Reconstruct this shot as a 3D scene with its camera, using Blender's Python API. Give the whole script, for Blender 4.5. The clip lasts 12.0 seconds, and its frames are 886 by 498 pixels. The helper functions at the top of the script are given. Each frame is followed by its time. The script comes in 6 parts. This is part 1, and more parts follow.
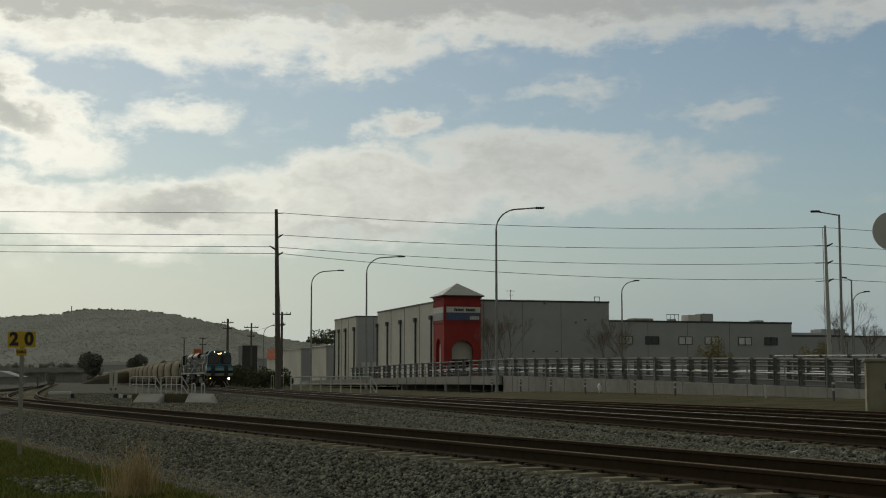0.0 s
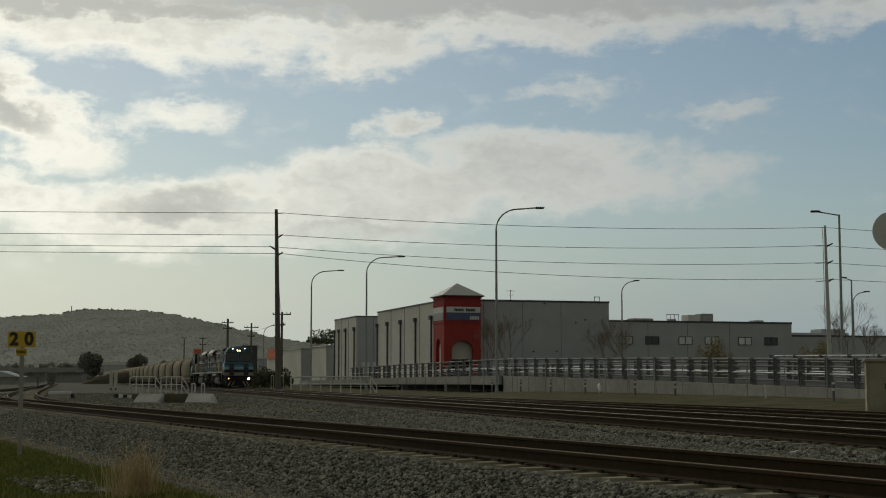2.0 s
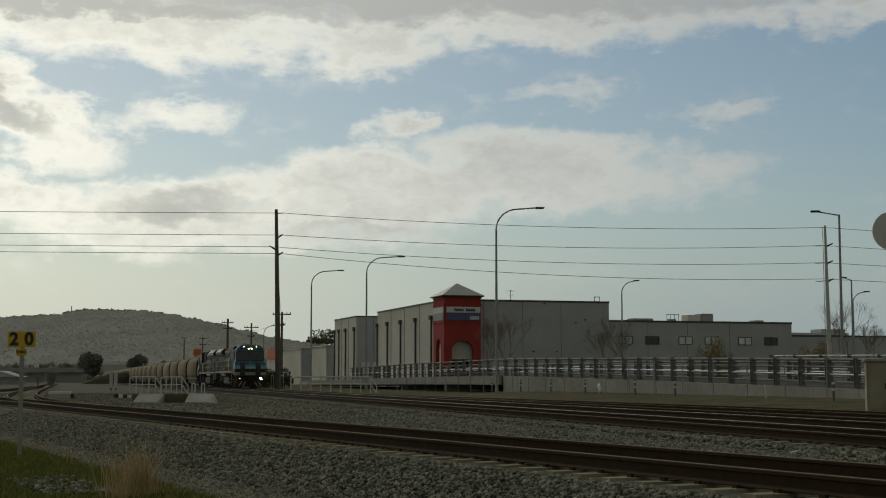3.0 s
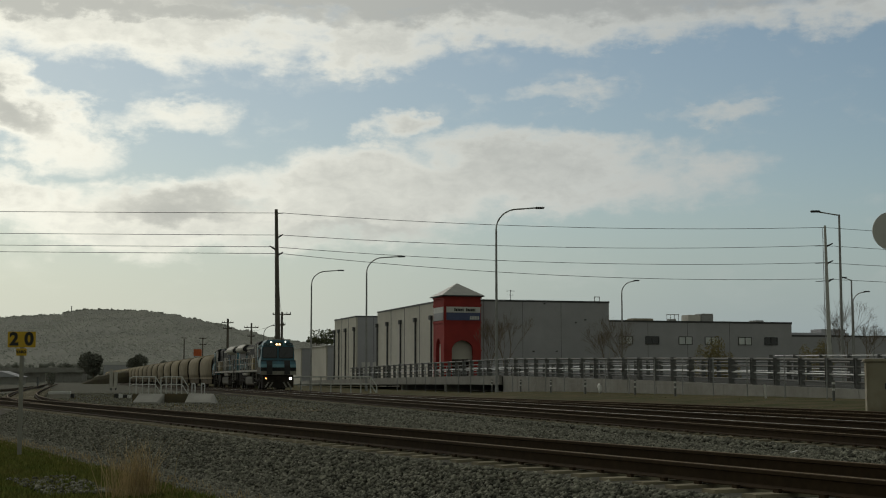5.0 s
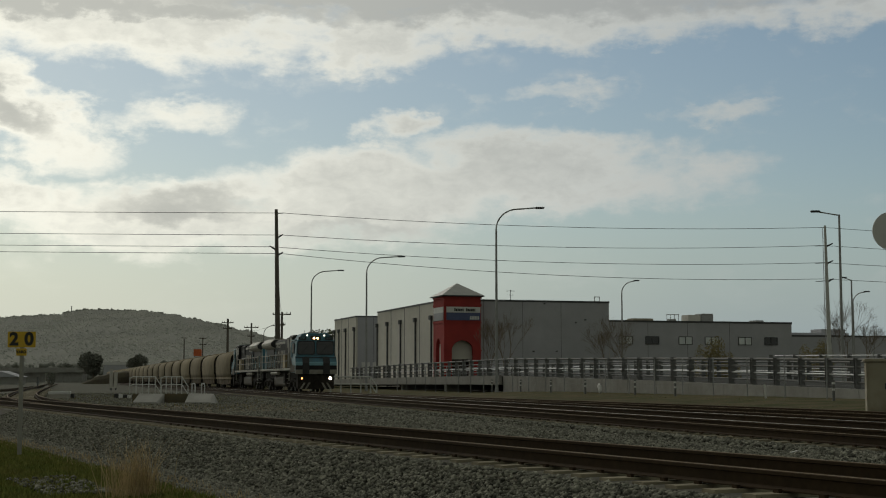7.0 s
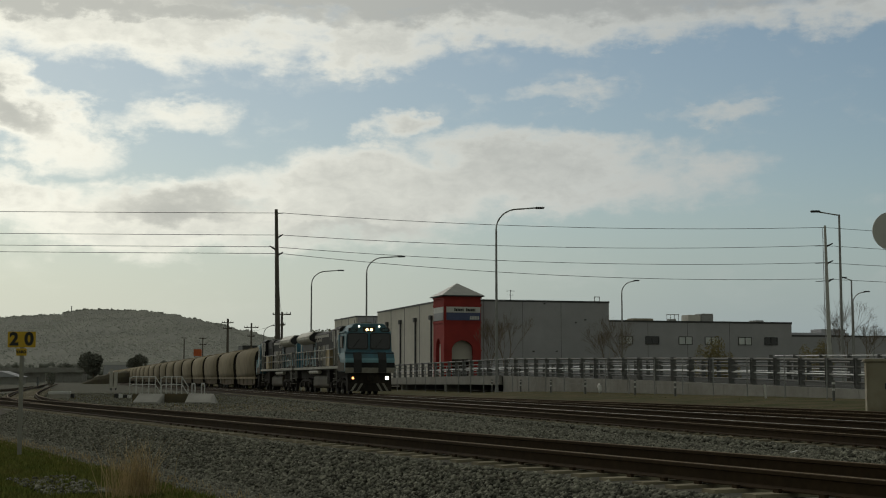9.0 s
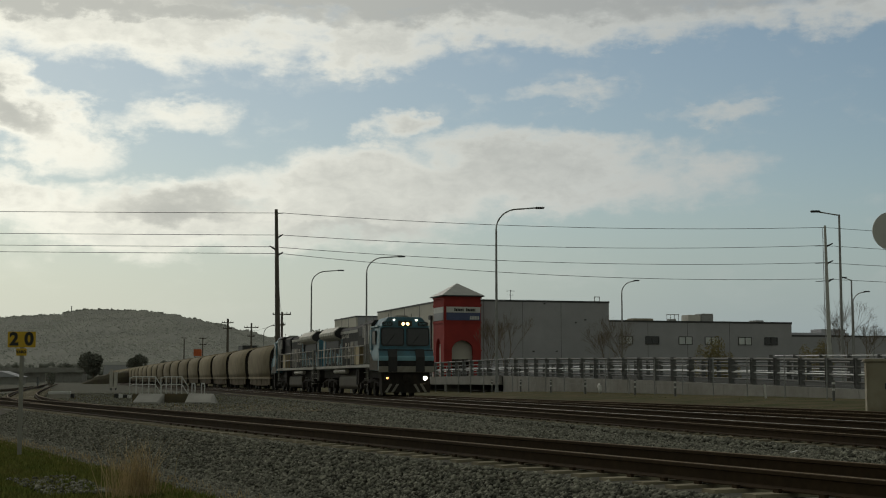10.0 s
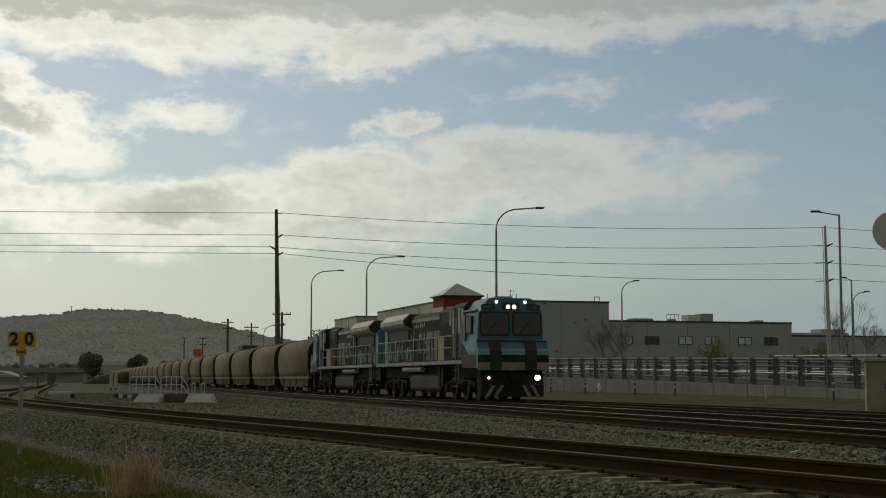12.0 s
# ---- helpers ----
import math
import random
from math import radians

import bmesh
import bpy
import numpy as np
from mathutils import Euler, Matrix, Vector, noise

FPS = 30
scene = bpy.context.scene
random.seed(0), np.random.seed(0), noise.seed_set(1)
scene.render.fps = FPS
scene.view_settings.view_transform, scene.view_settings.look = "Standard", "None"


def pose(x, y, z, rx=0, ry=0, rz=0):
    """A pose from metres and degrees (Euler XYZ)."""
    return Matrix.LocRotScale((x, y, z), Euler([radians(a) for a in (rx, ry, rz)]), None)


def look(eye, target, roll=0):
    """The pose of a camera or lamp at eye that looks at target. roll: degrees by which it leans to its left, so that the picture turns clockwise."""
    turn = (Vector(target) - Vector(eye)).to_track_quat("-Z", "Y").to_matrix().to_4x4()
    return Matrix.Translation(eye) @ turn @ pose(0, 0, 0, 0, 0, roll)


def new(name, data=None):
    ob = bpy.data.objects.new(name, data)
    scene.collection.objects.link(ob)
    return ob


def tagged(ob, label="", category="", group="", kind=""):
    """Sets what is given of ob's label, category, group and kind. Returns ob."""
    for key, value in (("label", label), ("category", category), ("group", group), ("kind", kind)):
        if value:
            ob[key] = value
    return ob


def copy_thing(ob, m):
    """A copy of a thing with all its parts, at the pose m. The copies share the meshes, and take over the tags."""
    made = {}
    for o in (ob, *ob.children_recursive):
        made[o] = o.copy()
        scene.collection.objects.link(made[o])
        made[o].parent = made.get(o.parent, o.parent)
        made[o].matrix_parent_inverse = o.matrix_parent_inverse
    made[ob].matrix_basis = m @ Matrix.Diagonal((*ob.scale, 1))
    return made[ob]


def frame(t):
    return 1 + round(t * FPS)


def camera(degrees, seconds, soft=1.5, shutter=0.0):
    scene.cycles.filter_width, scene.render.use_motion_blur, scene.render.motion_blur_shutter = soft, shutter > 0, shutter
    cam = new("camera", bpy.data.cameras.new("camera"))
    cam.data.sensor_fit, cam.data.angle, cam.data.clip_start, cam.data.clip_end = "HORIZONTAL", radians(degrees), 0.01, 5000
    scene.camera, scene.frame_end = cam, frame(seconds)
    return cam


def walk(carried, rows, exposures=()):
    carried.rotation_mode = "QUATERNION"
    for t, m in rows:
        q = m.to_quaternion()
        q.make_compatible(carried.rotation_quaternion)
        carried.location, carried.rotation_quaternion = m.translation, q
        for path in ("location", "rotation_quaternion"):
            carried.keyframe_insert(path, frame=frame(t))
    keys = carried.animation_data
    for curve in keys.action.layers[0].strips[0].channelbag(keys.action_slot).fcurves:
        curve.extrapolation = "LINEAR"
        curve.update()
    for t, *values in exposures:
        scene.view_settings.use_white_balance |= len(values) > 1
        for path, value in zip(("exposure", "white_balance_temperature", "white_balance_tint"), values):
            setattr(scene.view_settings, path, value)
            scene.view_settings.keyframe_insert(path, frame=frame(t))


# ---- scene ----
cam = camera(34.18, 12.0, soft=1.1)
EYE = pose(0, 0, 1.6, 90 + 5.154, 0, 0)
walk(cam, [(0.0, EYE), (12.0, EYE)], exposures=[(0.0, 0.0), (12.0, 0.0)])

# ---- sky and sun ----
SUN_EL, SUN_AZ = radians(38), radians(-32)      # behind the cloud, ahead and to the west of the view


def build_world():
    world = bpy.data.worlds.new("cloudy_sky")
    scene.world = world
    world.use_nodes = True
    nt = world.node_tree
    nt.nodes.clear()
    N, L = nt.nodes.new, nt.links.new

    def math_(op, a, b=None, c=None, clamp=False):
        n = N("ShaderNodeMath")
        n.operation, n.use_clamp = op, clamp
        for i, v in enumerate((a, b, c)):
            if v is None:
                continue
            if isinstance(v, (int, float)):
                n.inputs[i].default_value = v
            else:
                L(v, n.inputs[i])
        return n.outputs[0]

    def smooth(v, lo, hi, a=0.0, b=1.0):
        n = N("ShaderNodeMapRange")
        n.interpolation_type = "SMOOTHSTEP"
        for k, x in (("Value", v), ("From Min", lo), ("From Max", hi), ("To Min", a), ("To Max", b)):
            if isinstance(x, (int, float)):
                n.inputs[k].default_value = x
            else:
                L(x, n.inputs[k])
        return n.outputs["Result"]

    def mix(f, a, b):
        n = N("ShaderNodeMix")
        n.data_type = "RGBA"
        for k, x in ((0, f), (6, a), (7, b)):
            if isinstance(x, (int, float)):
                n.inputs[k].default_value = x
            elif isinstance(x, tuple):
                n.inputs[k].default_value = (*x, 1)
            else:
                L(x, n.inputs[k])
        return n.outputs[2]

    co = N("ShaderNodeTexCoord").outputs["Generated"]
    sep = N("ShaderNodeSeparateXYZ")
    L(co, sep.inputs[0])
    az = math_("ARCTAN2", sep.outputs[0], sep.outputs[1])          # radians, 0 straight ahead, east positive
    el = math_("ARCSINE", sep.outputs[2])
    az, el = math_("MULTIPLY", az, 57.2958), math_("MULTIPLY", el, 57.2958)   # degrees

    def noise_(sx, sy, detail, rough, seed=0.0, dist=0.0):
        comb = N("ShaderNodeCombineXYZ")
        L(math_("MULTIPLY", az, sx), comb.inputs[0])
        L(math_("MULTIPLY", el, sy), comb.inputs[1])
        comb.inputs[2].default_value = seed
        n = N("ShaderNodeTexNoise")
        L(comb.outputs[0], n.inputs["Vector"])
        n.inputs["Scale"].default_value = 1.0
        n.inputs["Detail"].default_value, n.inputs["Roughness"].default_value = detail, rough
        n.inputs["Distortion"].default_value = dist
        return n.outputs["Fac"]

    big = noise_(0.30, 0.62, 8, 0.60, 3.1, 0.25)
    fine = noise_(1.1, 1.9, 8, 0.62, 7.7, 0.3)
    soft_n = noise_(0.10, 0.34, 5, 0.55, 1.3)

    def shift(v, amounts):
        for n, k in amounts:
            v = math_("ADD", v, math_("MULTIPLY", math_("SUBTRACT", n, 0.5), k))
        return v

    # billows push the outlines about
    roll_a, roll_b, curl = noise_(0.34, 0.5, 6, 0.6, 21.0), noise_(0.30, 0.62, 6, 0.6, 33.0), noise_(1.1, 1.7, 7, 0.56, 41.0)
    az_w, el_w = shift(az, ((roll_a, 5.0), (curl, 1.6))), shift(el, ((roll_b, 2.6), (curl, 1.0)))

    def bank(a0, e0, wa, we, tilt=0.0, power=1.0):
        """A soft heap of cloud round azimuth a0 and elevation e0, in degrees."""
        da = math_("SUBTRACT", az_w, a0)
        de = math_("SUBTRACT", math_("SUBTRACT", el_w, e0), math_("MULTIPLY", da, tilt))
        q = math_("ADD", math_("POWER", math_("ABSOLUTE", math_("DIVIDE", da, wa)), 2.0),
                  math_("POWER", math_("ABSOLUTE", math_("DIVIDE", de, we)), 2.0))
        return math_("MULTIPLY", math_("SUBTRACT", 1.0, math_("POWER", q, 0.85), clamp=True), power * 1.3)

    banks = [bank(*b) for b in BANKS]
    cover = banks[0]
    for b in banks[1:]:
        cover = math_("MAXIMUM", cover, b)
    # the overcast sheet overhead and the open noise clouds elsewhere
    sheet = smooth(el, 13.6, 15.2, 0.0, 1.25)
    cover = math_("MAXIMUM", cover, sheet)
    away = smooth(math_("ABSOLUTE", az), 20, 34)
    cover = math_("MAXIMUM", cover, math_("MULTIPLY", away, 0.55))
    dens = math_("ADD", cover, math_("MULTIPLY", math_("SUBTRACT", big, 0.5), 2.0))
    thick = smooth(dens, 0.45, 1.35)
    dens = math_("ADD", dens, math_("MULTIPLY", math_("SUBTRACT", fine, 0.5), 0.6))
    cloud = smooth(dens, 0.0, 1.12)

    sky = N("ShaderNodeTexSky")
    sky.sky_type, sky.sun_disc = "NISHITA", False
    sky.sun_elevation, sky.sun_rotation = SUN_EL, SUN_AZ
    sky.dust_density, sky.air_density, sky.ozone_density = 1.2, 1.0, 2.0
    blue = N("ShaderNodeMix")
    blue.data_type, blue.blend_type = "RGBA", "MULTIPLY"
    blue.inputs[0].default_value = 1.0
    L(sky.outputs[0], blue.inputs[6])
    blue.inputs[7].default_value = (SKY_K * 1.02, SKY_K * 1.05, SKY_K * 0.95, 1)
    # cloud glows towards the hidden sun and greys away from it
    toward = smooth(az, 14.0, -19.0)
    lit = mix(toward, (0.48, 0.50, 0.48), (1.0, 0.98, 0.85))
    dark = mix(toward, (0.33, 0.345, 0.335), (0.42, 0.425, 0.385))
    under = bank(*SHADES[0])
    for b in SHADES[1:]:
        under = math_("MAXIMUM", under, bank(*b))
    under = math_("ADD", under, math_("MULTIPLY", math_("SUBTRACT", big, 0.5), 1.0))
    soft_s = math_("ADD", math_("MULTIPLY", thick, 0.7), math_("ADD", math_("MULTIPLY", math_("SUBTRACT", soft_n, 0.5), 1.2), math_("MULTIPLY", math_("SUBTRACT", fine, 0.5), 0.9)))
    shade = math_("MAXIMUM", smooth(soft_s, 0.25, 1.25, 0.0, 0.7), smooth(under, 0.05, 1.1, 0.0, 0.9))
    shade = math_("MAXIMUM", shade, smooth(el, 14.2, 16.2, 0.0, 0.95))
    ccol = mix(math_("MULTIPLY", shade, 0.9), lit, dark)
    veil = smooth(el, 8.5, 0.5)
    haze = mix(toward, (0.293, 0.362, 0.388), (0.595, 0.63, 0.56))
    base = mix(math_("MULTIPLY", veil, 0.9), blue.outputs[2], haze)
    low = math_("MULTIPLY", cloud, smooth(el, 1.5, 6.5))
    col = mix(math_("MULTIPLY", low, 0.95), base, ccol)
    # the cloud deck thickens overhead and behind: only the side towards the sun is bright
    ahead = N("ShaderNodeVectorMath")
    ahead.operation = "DOT_PRODUCT"
    L(co, ahead.inputs[0])
    ahead.inputs[1].default_value = (-0.22, 0.95, 0.2)
    col = mix(smooth(ahead.outputs["Value"], 0.88, 0.2), col, DECK)
    col = mix(smooth(el, 19.0, 48.0), col, DECK)
    below = smooth(el, -0.2, -3.0)
    col = mix(below, col, (0.04, 0.038, 0.03))
    bg = N("ShaderNodeBackground")
    L(col, bg.inputs[0])
    bg.inputs[1].default_value = 1.0
    out = N("ShaderNodeOutputWorld")
    L(bg.outputs[0], out.inputs[0])


SKY_K, DECK = 0.062, (0.177, 0.189, 0.163)
# azimuth, elevation, half widths in degrees, tilt, weight
BANKS = [(-16.9, 10.4, 4.6, 2.2, -0.5, 1.2), (-11.1, 10.1, 3.4, 1.0, 0.1, 0.85), (-1.9, 9.9, 1.9, 0.8, 0.1, 0.85), (4.5, 11.3, 4.8, 0.5, 0, 0.42),
         (11.1, 10.3, 3.4, 0.4, 0.05, 0.38), (-11.5, 6.3, 7.0, 1.9, 0.03, 1.3), (-3.7, 7.2, 9.3, 2.4, 0.1, 1.25), (3.5, 8.3, 6.5, 2.2, 0.0, 1.2),
         (7.8, 8.0, 5.6, 1.7, -0.05, 0.8), (-16.9, 6.8, 3.1, 1.5, 0, 0.9), (-12.0, 14.0, 11.8, 2.2, 0, 1.2), (-2.6, 13.6, 4.2, 1.9, 0, 1.2),
         (4.9, 14.5, 11.8, 1.7, 0, 1.1), (8.3, 13.5, 2.1, 0.9, 0, 0.8), (16.0, 14.2, 7.3, 1.2, 0, 0.9)]
# the grey undersides, in the same terms
SHADES = [(-10.4, 6.7, 4.8, 1.0, 0, 0.78), (-16.9, 10.3, 2.8, 1.1, -0.4, 0.8), (-3.7, 6.0, 5.6, 0.7, 0.05, 0.6), (-16.8, 14.4, 25.3, 0.7, 0, 0.9),
         (2.7, 15.0, 28.1, 1.1, 0, 1.0), (1.0, 8.3, 4.5, 0.7, 0.1, 0.35)]
build_world()

sun_data = bpy.data.lights.new("sun", "SUN")
sun_data.energy, sun_data.angle, sun_data.color = 0.5, radians(16), (1.0, 0.93, 0.82)
sun = new("sun", sun_data)
sun.matrix_world = look((0, 0, 0), (-math.sin(SUN_AZ) * math.cos(SUN_EL), -math.cos(SUN_AZ) * math.cos(SUN_EL), -math.sin(SUN_EL)))
sun.location = (0, 0, 60)


# ---- materials ----
def mat(name, a, b=None, scale=4.0, rough=0.7, metal=0.0, bump=0.0, fine=None, dirt=None, dirt_scale=0.6, dirt_amount=0.5, island=0.0, obj_rand=0.0,
        stretch=(1, 1, 1), spec=0.5):
    """A painted, mineral or leafy surface: colours a and b in grain of that scale, a second scale of dirt, fine relief."""
    m = bpy.data.materials.new(name)
    m.use_nodes = True
    nt = m.node_tree
    N, L = nt.nodes.new, nt.links.new
    p = nt.nodes["Principled BSDF"]
    p.inputs["Roughness"].default_value, p.inputs["Metallic"].default_value = rough, metal
    p.inputs["Specular IOR Level"].default_value = spec
    b = b or tuple(c * 0.8 for c in a)
    co = N("ShaderNodeTexCoord").outputs["Object"]
    mp = N("ShaderNodeMapping")
    mp.inputs["Scale"].default_value = stretch
    L(co, mp.inputs[0])

    def noise_(s, detail=5):
        n = N("ShaderNodeTexNoise")
        n.inputs["Scale"].default_value, n.inputs["Detail"].default_value, n.inputs["Roughness"].default_value = s, detail, 0.62
        L(mp.outputs[0], n.inputs["Vector"])
        return n.outputs["Fac"]

    def ramp(v, lo, hi):
        r = N("ShaderNodeMapRange")
        r.inputs["From Min"].default_value, r.inputs["From Max"].default_value = lo, hi
        L(v, r.inputs["Value"])
        return r.outputs[0]

    def mix(f, x, y, mode="MIX"):
        n = N("ShaderNodeMix")
        n.data_type, n.blend_type = "RGBA", mode
        for k, v in ((0, f), (6, x), (7, y)):
            if isinstance(v, (int, float)):
                n.inputs[k].default_value = v
            elif isinstance(v, tuple):
                n.inputs[k].default_value = (*v, 1)
            else:
                L(v, n.inputs[k])
        return n.outputs[2]

    grain = noise_(scale)
    col = mix(ramp(grain, 0.32, 0.68), a, b)
    if dirt:
        d = N("ShaderNodeMath")
        d.operation = "MULTIPLY"
        L(ramp(noise_(dirt_scale, 7), 0.42, 0.70), d.inputs[0])
        d.inputs[1].default_value = dirt_amount
        col = mix(d.outputs[0], col, dirt)
    for amount, node, socket in ((island, "ShaderNodeNewGeometry", "Random Per Island"), (obj_rand, "ShaderNodeObjectInfo", "Random")):
        if amount:
            r = N("ShaderNodeMapRange")
            r.inputs["To Min"].default_value, r.inputs["To Max"].default_value = 1 - amount, 1 + amount
            L(N(node).outputs[socket], r.inputs["Value"])
            hs = N("ShaderNodeHueSaturation")
            L(col, hs.inputs["Color"])
            L(r.outputs[0], hs.inputs["Value"])
            col = hs.outputs[0]
    L(col, p.inputs["Base Color"])
    if bump:
        bn = N("ShaderNodeBump")
        bn.inputs["Strength"].default_value, bn.inputs["Distance"].default_value = min(1.0, bump * 6), bump
        L(noise_(fine or scale * 4, 4), bn.inputs["Height"])
        L(bn.outputs[0], p.inputs["Normal"])
    return m


def glow(name, colour, strength):
    m = bpy.data.materials.new(name)
    m.use_nodes = True
    p = m.node_tree.nodes["Principled BSDF"]
    p.inputs["Base Color"].default_value = (*colour, 1)
    p.inputs["Emission Color"].default_value = (*colour, 1)
    p.inputs["Emission Strength"].default_value = strength
    return m


